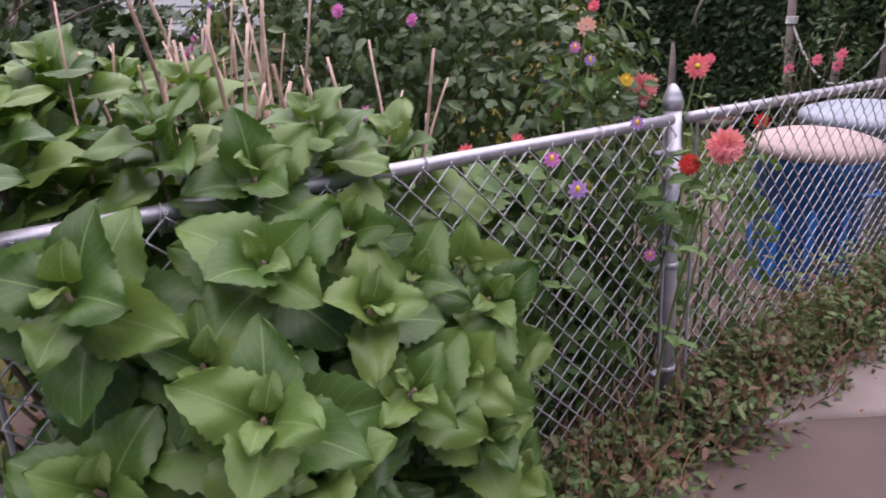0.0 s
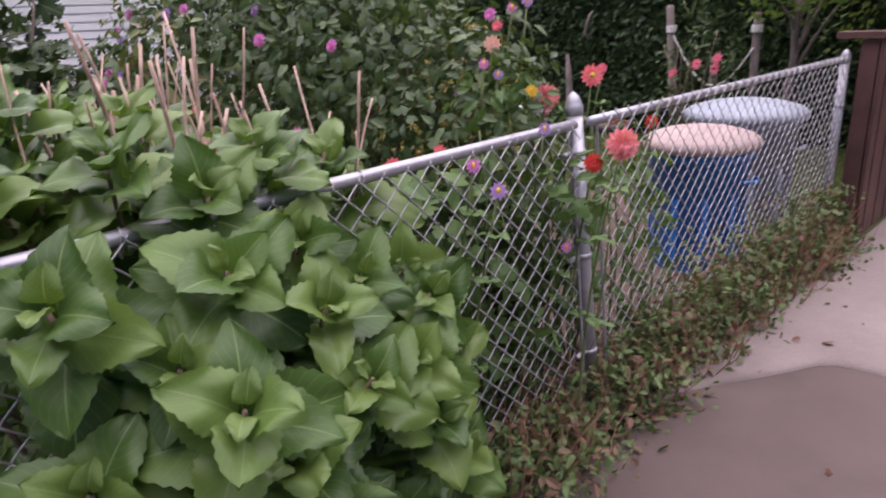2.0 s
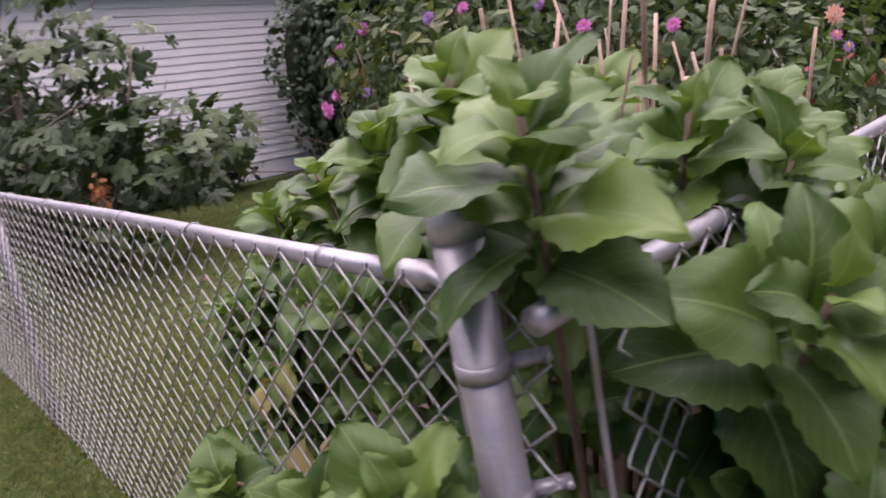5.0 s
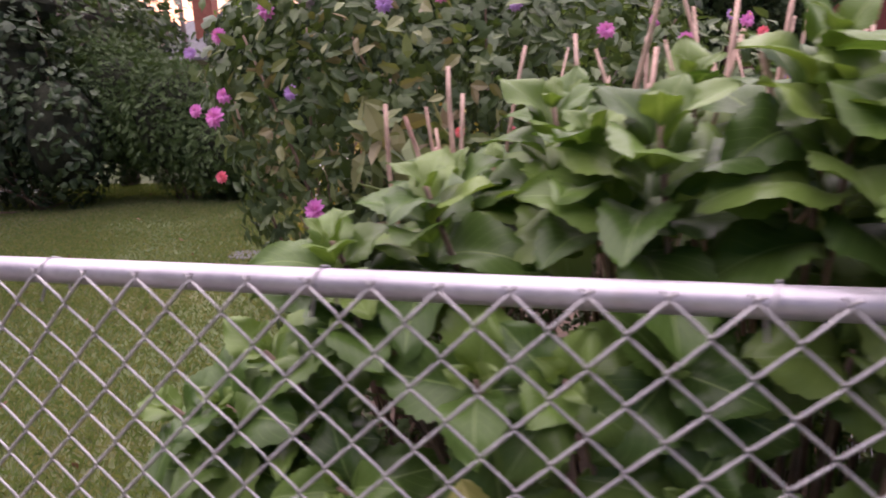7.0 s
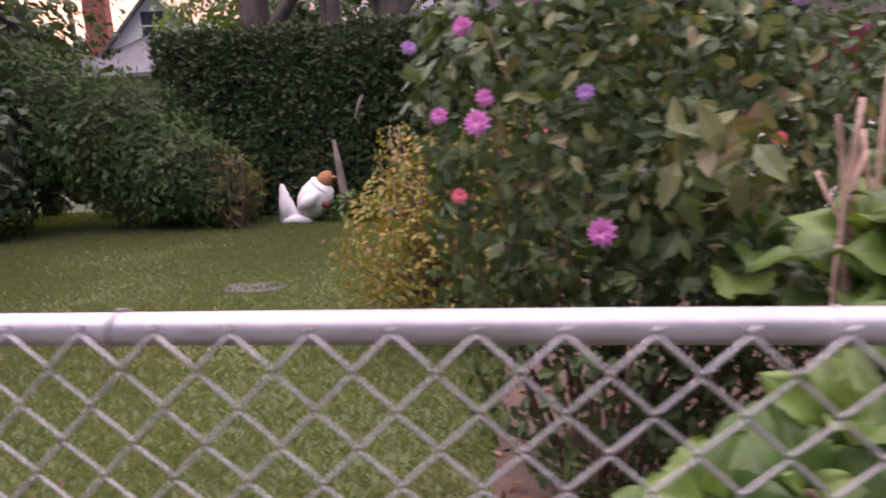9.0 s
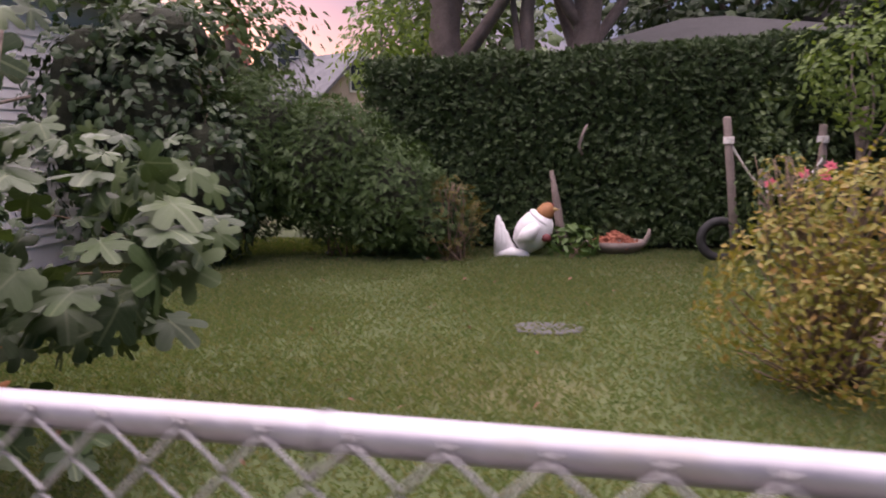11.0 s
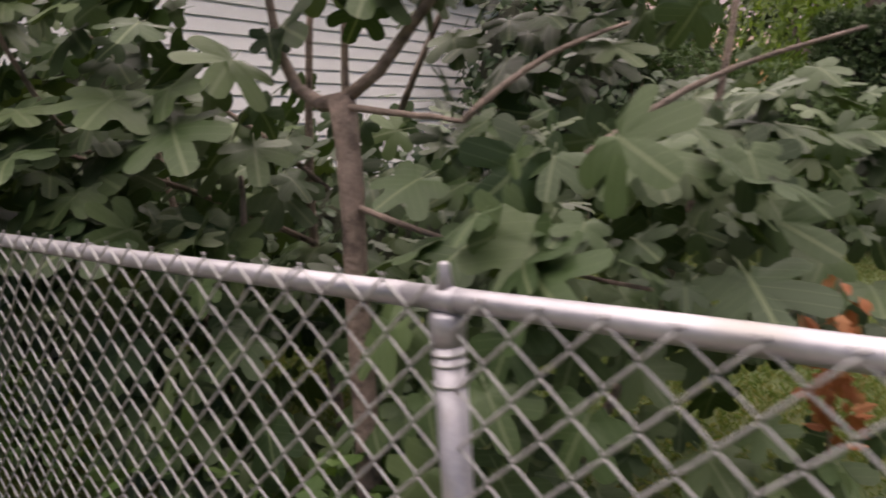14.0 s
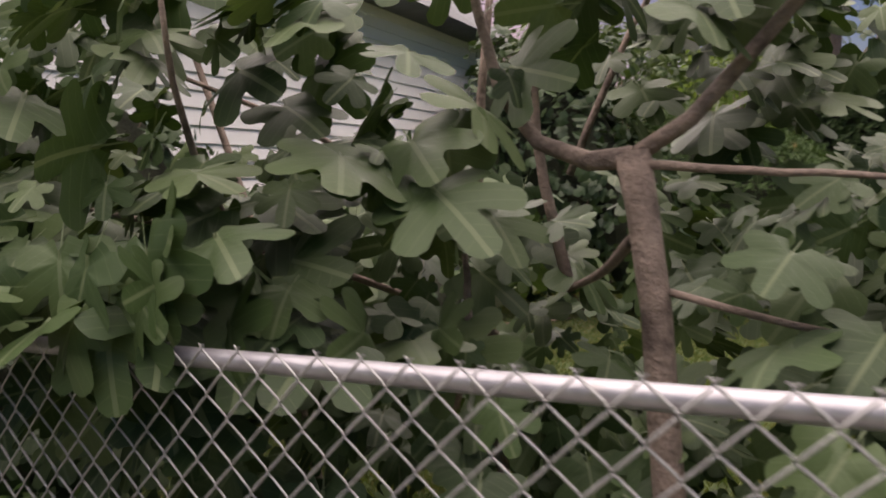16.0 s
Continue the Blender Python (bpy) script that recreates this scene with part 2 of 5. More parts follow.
class Geo:
    """Collects vertices, faces and UVs for one mesh."""

    def __init__(self):
        self.v, self.f, self.u, self.n = [], [], [], 0

    def put(self, v, f, uv=None):
        v = np.asarray(v, float)
        self.v.append(v)
        self.u.append(np.zeros((len(v), 2)) if uv is None else uv)
        self.f.extend(tuple(i + self.n for i in q) for q in f)
        self.n += len(v)

    def stamp(self, tpl, m):
        v, f, uv = tpl
        m = np.asarray(m)
        self.put(v @ m[:3, :3].T + m[:3, 3], f, uv)

    def tube(self, pts, r, n=6, cap=True):
        pts = np.asarray(pts, float)
        r = np.full(len(pts), r) if np.isscalar(r) else np.asarray(r, float)
        d = np.gradient(pts, axis=0)
        d /= np.linalg.norm(d, axis=1)[:, None] + 1e-9
        ref = np.array([0.31, 0.95, 0.05]) if abs(d[0][2]) > 0.8 else np.array([0, 0, 1.0])
        a = np.cross(d, ref)
        a /= np.linalg.norm(a, axis=1)[:, None] + 1e-9
        b = np.cross(d, a)
        ang = np.arange(n) * 2 * math.pi / n
        ring = pts[:, None] + r[:, None, None] * (a[:, None] * np.cos(ang)[None, :, None] + b[:, None] * np.sin(ang)[None, :, None])
        f = [(i * n + j, i * n + (j + 1) % n, (i + 1) * n + (j + 1) % n, (i + 1) * n + j) for i in range(len(pts) - 1) for j in range(n)]
        if cap:
            k = (len(pts) - 1) * n
            f += [tuple(range(n - 1, -1, -1)), tuple(range(k, k + n))]
        self.put(ring.reshape(-1, 3), f)

    def box(self, lo, hi, m=None):
        x0, y0, z0 = lo
        x1, y1, z1 = hi
        v = np.array([(x, y, z) for x in (x0, x1) for y in (y0, y1) for z in (z0, z1)], float)
        if m is not None:
            m = np.asarray(m)
            v = v @ m[:3, :3].T + m[:3, 3]
        self.put(v, [(0, 1, 3, 2), (4, 6, 7, 5), (0, 4, 5, 1), (2, 3, 7, 6), (0, 2, 6, 4), (1, 5, 7, 3)])

    def lathe(self, profile, at=(0, 0, 0), n=20, sx=1.0, sy=1.0):
        """Turns (radius, height) pairs about the upright through at."""
        ang = np.arange(n) * 2 * math.pi / n
        v = np.concatenate([np.stack([at[0] + sx * r * np.cos(ang), at[1] + sy * r * np.sin(ang), np.full(n, at[2] + h)], 1) for r, h in profile])
        f = [(i * n + j, i * n + (j + 1) % n, (i + 1) * n + (j + 1) % n, (i + 1) * n + j) for i in range(len(profile) - 1) for j in range(n)]
        f += [tuple(range(n - 1, -1, -1)), tuple(range((len(profile) - 1) * n, len(profile) * n))]
        self.put(v, f)

    def mesh(self, name, material, smooth=False):
        me = bpy.data.meshes.new(name)
        v, u = np.concatenate(self.v), np.concatenate(self.u)
        me.from_pydata(v.tolist(), [], self.f)
        layer = me.uv_layers.new(name="UVMap")
        idx = np.empty(len(me.loops), np.int32)
        me.loops.foreach_get("vertex_index", idx)
        layer.data.foreach_set("uv", u[idx].astype(np.float32).ravel())
        if smooth:
            me.polygons.foreach_set("use_smooth", np.ones(len(me.polygons), bool))
        me.materials.append(material)
        me.update()
        return me


def thing(name, at, label, category, group="", kind=""):
    ob = new(name)
    ob.location = at
    ob.empty_display_size = 0.1
    return tagged(ob, label, category, group, kind)


def base_of(ob):
    """World offset of a thing or part that is only moved, never turned."""
    p = Vector(ob.location)
    while ob.parent:
        ob = ob.parent
        p += ob.location
    return p


def part(name, geo, material, parent, label="", smooth=False, kind=""):
    """One mesh under a thing; geo is in world metres."""
    me = geo if isinstance(geo, bpy.types.Mesh) else geo.mesh(name, material, smooth)
    ob = new(name, me)
    ob.parent = parent
    ob.location = -base_of(parent)
    return tagged(ob, label, "", "", kind)


def solid(name, geo, material, label, category, kind="", smooth=False, group=""):
    return tagged(new(name, geo.mesh(name, material, smooth)), label, category, group, kind)


def put_leaf(name, me, m, parent):
    ob = new(name, me)
    ob.parent = parent
    ob.matrix_basis = Matrix.Translation(-base_of(parent)) @ Matrix(m)
    return ob


def aim(at, d, normal, size, sx=1.0):
    """Places a leaf: its base at 'at', its blade along d, its upper side towards normal."""
    d = np.asarray(d, float)
    d = d / (np.linalg.norm(d) + 1e-9)
    x = np.cross(d, normal)
    x /= np.linalg.norm(x) + 1e-9
    z = np.cross(x, d)
    m = np.eye(4)
    m[:3, 0], m[:3, 1], m[:3, 2], m[:3, 3] = x * size * sx, d * size, z * size, at
    return m


def broad_leaf(seed, wide=0.8, droop=0.5, cols=4, rows=18, teeth=True):
    """Ovate leaf, 1 long, trough-shaped at the rib, toothed, arching over to a hanging pointed tip."""
    r = random.Random(seed)
    v, uv = [], []
    ph, curl, dr, twist = r.uniform(0, 6), r.uniform(0.15, 0.45), droop * r.uniform(0.6, 1.35), r.uniform(-0.35, 0.35)
    for i in range(rows + 1):
        t = i / rows
        w = wide * 0.5 * 2.3 * (t ** 0.62) * ((1 - t) ** 0.72) * (1 - 0.18 * t * t) + 0.012 * (1 - t)
        for j in range(-cols, cols + 1):
            s = j / cols
            x = s * w * (1.0 + (0.05 * (1 if i % 2 else -1) if teeth and abs(j) == cols else 0))
            z = 0.75 * abs(s) * w * (1 - 0.5 * t) + 0.3 * t - dr * t ** 2 - 0.16 * max(0, t - 0.72) ** 1.2 + 0.2 * curl * math.sin(ph + t * 9 + s * 2.4) * abs(s) - curl * 0.9 * w * s * s + twist * s * w * t
            v.append((x, t * (1 - 0.14 * dr), z))
            uv.append((0.5 + 0.5 * s, t))
    k = 2 * cols + 1
    f = [(i * k + j, i * k + j + 1, (i + 1) * k + j + 1, (i + 1) * k + j) for i in range(rows) for j in range(k - 1)]
    return np.array(v), f, np.array(uv)


def fig_leaf(seed):
    """Leaf with five rounded lobes, 1 long from the stalk."""
    r = random.Random(seed)
    n, rings = 56, 3
    v, uv = [(0, 0.3, 0.02)], [(0.5, 0.3)]
    ph, deep, dr = r.uniform(0, 6), r.uniform(0.35, 0.55), r.uniform(0.12, 0.35)
    for k in range(1, rings + 1):
        for i in range(n):
            a = -math.pi + 2 * math.pi * i / n
            b = abs(a)
            lobe = max(max(0.0, 1 - (abs(b - c) / wd) ** 3) ** 0.55 * ln for c, wd, ln in ((0, 0.42, 0.7), (0.92, 0.42, 0.66), (1.85, 0.5, 0.52)))
            rad = max(lobe, 0.7 * (1 - deep) * (1 - 0.25 * b / math.pi)) * (0.45 if b > 2.9 else 1)
            q = rad * k / rings
            x, y = q * math.sin(a), 0.3 + q * math.cos(a)
            v.append((x, y, 0.02 - dr * q * q + 0.035 * math.sin(ph + 3 * a) * k / rings))
            uv.append((0.5 + x * 0.7, y))
    f = [(0, 1 + i, 1 + (i + 1) % n) for i in range(n)]
    for k in range(rings - 1):
        f += [(1 + k * n + i, 1 + (k + 1) * n + i, 1 + (k + 1) * n + (i + 1) % n, 1 + k * n + (i + 1) % n) for i in range(n)]
    v, uv = list(v), list(uv)
    s = len(v)
    v += [(-0.008, 0.3, 0.02), (0.008, 0.3, 0.02), (0.008, -0.12, -0.03), (-0.008, -0.12, -0.03)]
    uv += [(0.5, 0.5)] * 4
    f.append((s, s + 1, s + 2, s + 3))
    return np.array(v), f, np.array(uv)


def small_leaf(wide=0.55, droop=0.2):
    v = [(0, 0, 0), (-wide * 0.42, 0.3, 0.06), (0, 0.32, -0.01), (wide * 0.42, 0.3, 0.06), (-wide * 0.36, 0.65, 0.02 - droop * 0.4), (0, 0.66, -0.04 - droop * 0.4), (wide * 0.36, 0.65, 0.02 - droop * 0.4), (0, 1, -droop)]
    f = [(0, 2, 1), (0, 3, 2), (1, 2, 5, 4), (2, 3, 6, 5), (4, 5, 7), (5, 6, 7)]
    return np.array(v), f, np.array([(0.5 + p[0], p[1]) for p in v])


def three_lobed(seed=1):
    out = [(0, -0.02), (-0.2, 0.1), (-0.46, 0.34), (-0.22, 0.5), (-0.3, 0.72), (0, 1.0), (0.3, 0.72), (0.22, 0.5), (0.46, 0.34), (0.2, 0.1)]
    v = [(0, 0.4, 0.05)] + [(x, y, -0.12 * (x * x + (y - 0.4) ** 2)) for x, y in out]
    return np.array(v), [(0, 1 + (i + 1) % 10, 1 + i) for i in range(10)], np.array([(0.5, 0.5)] * 11)


def sprig(seed, blades=7, wide=0.09, spread=0.9):
    """Flat spray of narrow blades, 1 long."""
    r = random.Random(seed)
    v, f = [], []
    for i in range(blades):
        t = i / (blades - 1)
        a = (1 if i % 2 else -1) * spread * (1 - 0.75 * t) if i < blades - 1 else 0
        y0, ln = 0.6 * t, 0.45 + 0.1 * r.random()
        dx, dy, dz = math.sin(a) * ln, math.cos(a) * ln, r.uniform(-0.12, 0.12)
        px, py = wide * math.cos(a), -wide * math.sin(a)
        k = len(v)
        v += [(0, y0, 0), (dx * 0.5 + px, y0 + dy * 0.5 + py, dz * 0.5 + 0.02), (dx, y0 + dy, dz), (dx * 0.5 - px, y0 + dy * 0.5 - py, dz * 0.5 - 0.02)]
        f.append((k, k + 1, k + 2, k + 3))
    return np.array(v), f, np.zeros((len(v), 2))


BROAD = [broad_leaf(i) for i in range(10)]
FIGL = [fig_leaf(i) for i in range(6)]
SMALL, LOBED = small_leaf(), three_lobed()
SPRIGS = [sprig(i) for i in range(4)]
FEATHER = [sprig(i + 9, 9, 0.035, 0.6) for i in range(4)]


def leaf_mesh(tpls, name, material, smooth=True):
    out = []
    for t in tpls:
        g = Geo()
        g.put(*t)
        out.append(g.mesh(name, material, smooth))
    return out


def unit(v):
    v = np.asarray(v, float)
    return v / (np.linalg.norm(v) + 1e-9)


def any_way(up=0.0):
    v = np.array([random.gauss(0, 1) for _ in range(3)])
    v = unit(v)
    v[2] += up
    return unit(v)


def blob_leaves(geo, tpls, count, centre, radii, size, shell=0.55, keep=None, up=0.3, hang=0.0, lumps=0.25):
    """Leaves over an uneven rounded mass: most near its outside, facing out and up."""
    c, rr = np.asarray(centre, float), np.asarray(radii, float)
    done = tries = 0
    while done < count and tries < count * 20:
        tries += 1
        d = any_way()
        lump = 1 + lumps * noise.noise(Vector((d * rr * 1.6 + c).tolist()) * 1.3)
        p = c + d * rr * lump * rnd(shell, 1.0) ** 0.5
        if p[2] < 0.03 or (keep and not keep(p)):
            continue
        out = unit(d / rr + np.array([0, 0, up]))
        blade = unit(np.cross(out, any_way()) + out * rnd(-0.1, 0.7) + np.array([0, 0, -hang]))
        geo.stamp(random.choice(tpls), aim(p, blade, out + any_way() * 0.5, size * rnd(0.6, 1.25)))
        done += 1


def limb(geo, start, end, r0, r1, bend=0.12, n=8, sides=7):
    a, b = np.asarray(start, float), np.asarray(end, float)
    side = np.cross(b - a, any_way())
    side = unit(side) * np.linalg.norm(b - a) * bend
    t = np.linspace(0, 1, n)
    pts = a + (b - a) * t[:, None] + side * np.sin(t * math.pi)[:, None] + np.array([[rnd(-1, 1) * r0 * 0.25 for _ in range(3)] for _ in t])
    geo.tube(pts, r0 + (r1 - r0) * t, sides)
    return pts


def flower_head(geo, at, facing, r, layers=3, n=12, cup=0.25):
    """Rings of rounded petals about a middle."""
    f = unit(facing)
    a = unit(np.cross(f, (0.3, 0.2, 0.93)))
    b = np.cross(f, a)
    for k in range(layers):
        rk, lift = (r * (1 - 0.27 * k), 0.12 * k + cup) if layers < 5 else (r * (1 - 0.13 * k), 0.3 * k + 0.1)
        for i in range(max(4, n - 2 * k)):
            q = 2 * math.pi * (i + 0.5 * (k % 2)) / max(4, n - 2 * k) + rnd(-0.08, 0.08)
            d = a * math.cos(q) + b * math.sin(q)
            geo.stamp(SMALL, aim(np.asarray(at) + d * r * 0.12 + f * r * 0.1 * k, d + f * lift, f - d * lift, rk, 1.15))

# ---------------------------------------------------------------- ground


def sheet(name, x0, x1, y0, y1, z, nx, ny, amp, material, label, category, scale=0.8):
    xs, ys = np.linspace(x0, x1, nx), np.linspace(y0, y1, ny)
    v = [(x, y, z + amp * noise.noise(Vector((x * scale, y * scale, 3.1)))) for y in ys for x in xs]
    g = Geo()
    g.put(v, [(j * nx + i, j * nx + i + 1, (j + 1) * nx + i + 1, (j + 1) * nx + i) for j in range(ny - 1) for i in range(nx - 1)])
    return solid(name, g, material, label, category, "structure", True)


sheet("ground", -400, 400, -400, 400, -0.06, 3, 3, 0, M_TURF, "rough grassy ground reaching the horizon", "ground")
sheet("lawn", -10.2, 0.12, 0.02, 9.5, 0.0, 90, 80, 0.025, M_TURF, "mown green and straw-coloured back lawn", "lawn")


def slab(name, lo, hi, label):
    g = Geo()
    x0, y0, z0 = lo
    x1, y1, z1 = hi
    e = 0.02
    nx, ny = max(3, int((x1 - x0) * 5)), max(3, int((y1 - y0) * 5))
    top = [(x0 + e + (x1 - x0 - 2 * e) * i / nx, y0 + e + (y1 - y0 - 2 * e) * j / ny) for j in range(ny + 1) for i in range(nx + 1)]
    g.put([(x, y, z1 + 0.006 * noise.noise(Vector((x, y, 0)) * 1.3)) for x, y in top], [(j * (nx + 1) + i, j * (nx + 1) + i + 1, (j + 1) * (nx + 1) + i + 1, (j + 1) * (nx + 1) + i) for j in range(ny) for i in range(nx)])
    g.put([(x0, y0, z0), (x1, y0, z0), (x1, y1, z0), (x0, y1, z0), (x0, y0, z1 - e), (x1, y0, z1 - e), (x1, y1, z1 - e), (x0, y1, z1 - e), (x0 + e, y0 + e, z1), (x1 - e, y0 + e, z1), (x1 - e, y1 - e, z1), (x0 + e, y1 - e, z1)], [(0, 1, 5, 4), (1, 2, 6, 5), (2, 3, 7, 6), (3, 0, 4, 7), (4, 5, 9, 8), (5, 6, 10, 9), (6, 7, 11, 10), (7, 4, 8, 11)])
    return g


drive = thing("driveway", (1.8, 4, 0), "worn stained concrete driveway in cracked slabs", "driveway", "", "structure")
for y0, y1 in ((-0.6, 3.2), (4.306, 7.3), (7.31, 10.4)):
    part("slab", slab("slab", (0.2, y0, -0.1), (3.6, y1, 0.008 if y0 < 2 else 0.012), ""), M_DARKSLAB if y0 < 2 else M_CONCRETE, drive)


def broken_edge(x):
    """Where the pale slab breaks off."""
    return 2.2 + 0.85 * min(1, max(0, (x - 0.2) / 0.42)) ** 0.8 + 0.05 * math.sin(x * 9) * math.exp(-abs(x - 0.7)) + 0.04 * noise.noise(Vector((x * 4, 0, 7)))


g = Geo()
xs, ny = np.linspace(0.2, 3.6, 60), 14
top = [(x, broken_edge(x) + (4.3 - broken_edge(x)) * j / ny, 0.022 + 0.005 * noise.noise(Vector((x, j * 0.15, 0)) * 1.5)) for j in range(ny + 1) for x in xs]
lip = [(x, broken_edge(x) - 0.012, -0.05) for x in xs]
nx = len(xs)
g.put(top + lip, [(j * nx + i, j * nx + i + 1, (j + 1) * nx + i + 1, (j + 1) * nx + i) for j in range(ny) for i in range(nx - 1)] + [((ny + 1) * nx + i, (ny + 1) * nx + i + 1, i + 1, i) for i in range(nx - 1)])
part("slab", g, M_CONCRETE, drive, "pale slab with a broken edge", True)
walkway = thing("pavement", (-4, -1.2, 0), "grey concrete pavement along the front fence", "pavement", "", "structure")
for i in range(11):
    x = 3.6 - 1.52 * i
    part("slab", slab("slab", (x - 1.51, -1.9, -0.1), (x, -0.62, 0.008), ""), M_CONCRETE, walkway)
verge = Geo()
verge.box((-13, -0.61, -0.08), (0.25, -0.02, -0.004))
solid("verge", verge, M_TURF, "grassy verge under the front fence", "verge", "structure")
bed = Geo()
nb = 40
bed.put([(x, y, 0.012 + 0.03 * noise.noise(Vector((x * 3, y * 3, 1))) + 0.03) for y in np.linspace(0.02, 5.2, nb) for x in np.linspace(-1.9, 0.2, nb)], [(j * nb + i, j * nb + i + 1, (j + 1) * nb + i + 1, (j + 1) * nb + i) for j in range(nb - 1) for i in range(nb - 1)])
solid("bed_soil", bed, M_SOIL, "dark crumbly soil of the flower bed", "soil", "structure", True)

grass = Geo()
gv, gf = [], []
rg = np.random.RandomState(4)
count = 330000
gx, gy = rg.uniform(-9.8, -0.2, count), -0.55 + 9.2 * rg.uniform(0, 1, count) ** 1.3
keepm = ~((gx > -1.75) & (gy < 5.2) & (gy > -0.02))
gx, gy = gx[keepm], gy[keepm]
count = len(gx)
ang, hgt = rg.uniform(0, 6.28, count), rg.uniform(0.015, 0.045, count)
lx, ly = rg.normal(0, 0.022, count), rg.normal(0, 0.022, count)
wx, wy = np.cos(ang) * 0.0018, np.sin(ang) * 0.0018
P = np.stack([np.stack([gx - wx, gy - wy, 0 * gx - 0.01], 1), np.stack([gx + wx, gy + wy, 0 * gx - 0.01], 1), np.stack([gx + lx * 0.4, gy + ly * 0.4, hgt * 0.7], 1) + np.stack([wx, wy, 0 * gx], 1) * 0.8, np.stack([gx + lx, gy + ly, hgt], 1)], 1)
grass.v, grass.u, grass.n = [P.reshape(-1, 3)], [np.zeros((4 * count, 2))], 4 * count
grass.f = [(4 * i, 4 * i + 1, 4 * i + 2, 4 * i + 3) for i in range(count)]
solid("grass", grass, M_GRASS, "short green and straw-coloured lawn grass", "grass", "stuff")

# ---------------------------------------------------------------- chain-link fences
PITCH, WIRE = 0.0843, 0.0026


def fabric(geo, a, way, length, side, z0, z1):
    """Woven diamonds: bent wires hooked into their neighbours."""
    way, side = unit(way), unit(side)
    half = PITCH / 2
    steps = int((z1 - z0) / half)
    for i in range(int(length / half)):
        pts = []
        for k in range(steps + 1):
            col = i + ((k + i) % 2)
            sgn = 1 if (k + i) % 2 else -1
            c = np.asarray(a, float) + way * (col * half) + np.array([0, 0, z1 - k * half])
            bow = side * 0.006 * math.sin(0.9 * (i * half)) + side * 0.004 * noise.noise(Vector((i * 0.1, k * 0.3, 2)))
            c = c + bow
            pts += [c - way * sgn * 0.007 + np.array([0, 0, 0.008]) + side * 0.0022 * sgn, c + way * sgn * 0.0015, c - way * sgn * 0.007 - np.array([0, 0, 0.008]) - side * 0.0022 * sgn]
        geo.tube(pts, WIRE, 4, False)


def ring(geo, at, way, r, thick, wide):
    """A flat band round a post; 'way' is the post's direction."""
    w = unit(way)
    geo.tube([np.asarray(at) - w * wide / 2, np.asarray(at) - w * wide / 2 + w * 1e-4, np.asarray(at) + w * wide / 2 - w * 1e-4, np.asarray(at) + w * wide / 2], [r, r + thick, r + thick, r], 14)


def tie(geo, at, way, side, r):
    """A wire tie hooked over the rail."""
    w, s = unit(way), unit(side)
    pts = [np.asarray(at) + (s * math.cos(q) + np.array([0, 0, 1]) * math.sin(q)) * (r + 0.0022) + w * 0.004 * q for q in np.linspace(-1.2, 4.0, 12)]
    pts.append(pts[-1] - np.array([0, 0, 0.02]))
    pts.insert(0, pts[0] + s * 0.012 - np.array([0, 0, 0.02]))
    geo.tube(pts, 0.0022, 5)


def post(parent, foot, top, r, dome, bands=(), bar=None):
    """Steel post with a domed or looped cap, clamp bands and tension bar."""
    foot, top = np.asarray(foot, float), np.asarray(top, float)
    w = unit(top - foot)
    g = Geo()
    g.tube([foot - w * 0.05, foot + (top - foot) * 0.5, top], r, 16)
    p = part("post", g, M_STEEL, parent, "round galvanised steel post", True)
    c = Geo()
    if dome:
        c.tube([top - w * 0.035, top - w * 0.034, top, top + w * 0.004, top + w * 0.014, top + w * 0.034, top + w * 0.046, top + w * 0.05], [r, r + 0.003, r + 0.003, r, r * 0.95, r * 0.65, r * 0.3, 0.002], 16)
    else:
        c.tube([top - w * 0.045, top - w * 0.044, top - w * 0.004, top + w * 0.003], [r, r + 0.002, r + 0.002, r * 0.8], 14)
        mid = np.array([top[0], top[1], 1.19])
        c.tube([mid + np.array([dx, 0, 0]) for dx in (-0.02, -0.019, 0.019, 0.02)], [0.0182, 0.0196, 0.0196, 0.0182], 14)
        c.tube([mid + np.array([0, 0, 0.015]), mid + np.array([0, 0, 0.034]), mid + np.array([0, 0, 0.05]), mid + np.array([0, 0, 0.054])], [0.013, 0.0085, 0.0075, 0.004], 10)
    part("cap", c, M_STEEL, p, "rounded cast post cap", True)
    for h in bands:
        b = Geo()
        at = foot + (top - foot) * (h / top[2])
        ring(b, at, w, r + 0.0005, 0.003, 0.022)
        if bar is not None:
            s = unit(bar)
            b.tube([at + s * r, at + s * (r + 0.055)], [0.011, 0.011], 6)
            b.tube([at + s * (r + 0.05) - np.cross(s, w) * 0.014, at + s * (r + 0.05) + np.cross(s, w) * 0.014], 0.006, 6)
        part("clamp_band", b, M_STEEL, p, "bolted steel clamp band", True)
    return p


RAIL = 0.0185
front = thing("chain_link_fence", (-4.3, 0, 0), "galvanised chain-link fence with round steel top rail", "fence")
post(front, (0.015, -0.065, 0), (-0.112, -0.065, 1.31), 0.033, True, (0.4, 0.93, 1.11), (0.55, 0.85, 0))
for x in (-3.18, -5.99, -8.88, -11.75):
    post(front, (x + 0.02, 0.0, 0), (x, 0.0, 1.172), 0.0235, False)
    for z in (1.07, 1.1, 1.115):
        g = Geo()
        ring(g, (x + 0.02 - 0.017 * z, 0.0, z), (-0.017, 0, 1), 0.0235, 0.0022, 0.0045)
        part("tie_wire", g, M_WIRE, front, "", True)
rails = [-0.3, -3.1, -6.06, -9.0, -11.85]
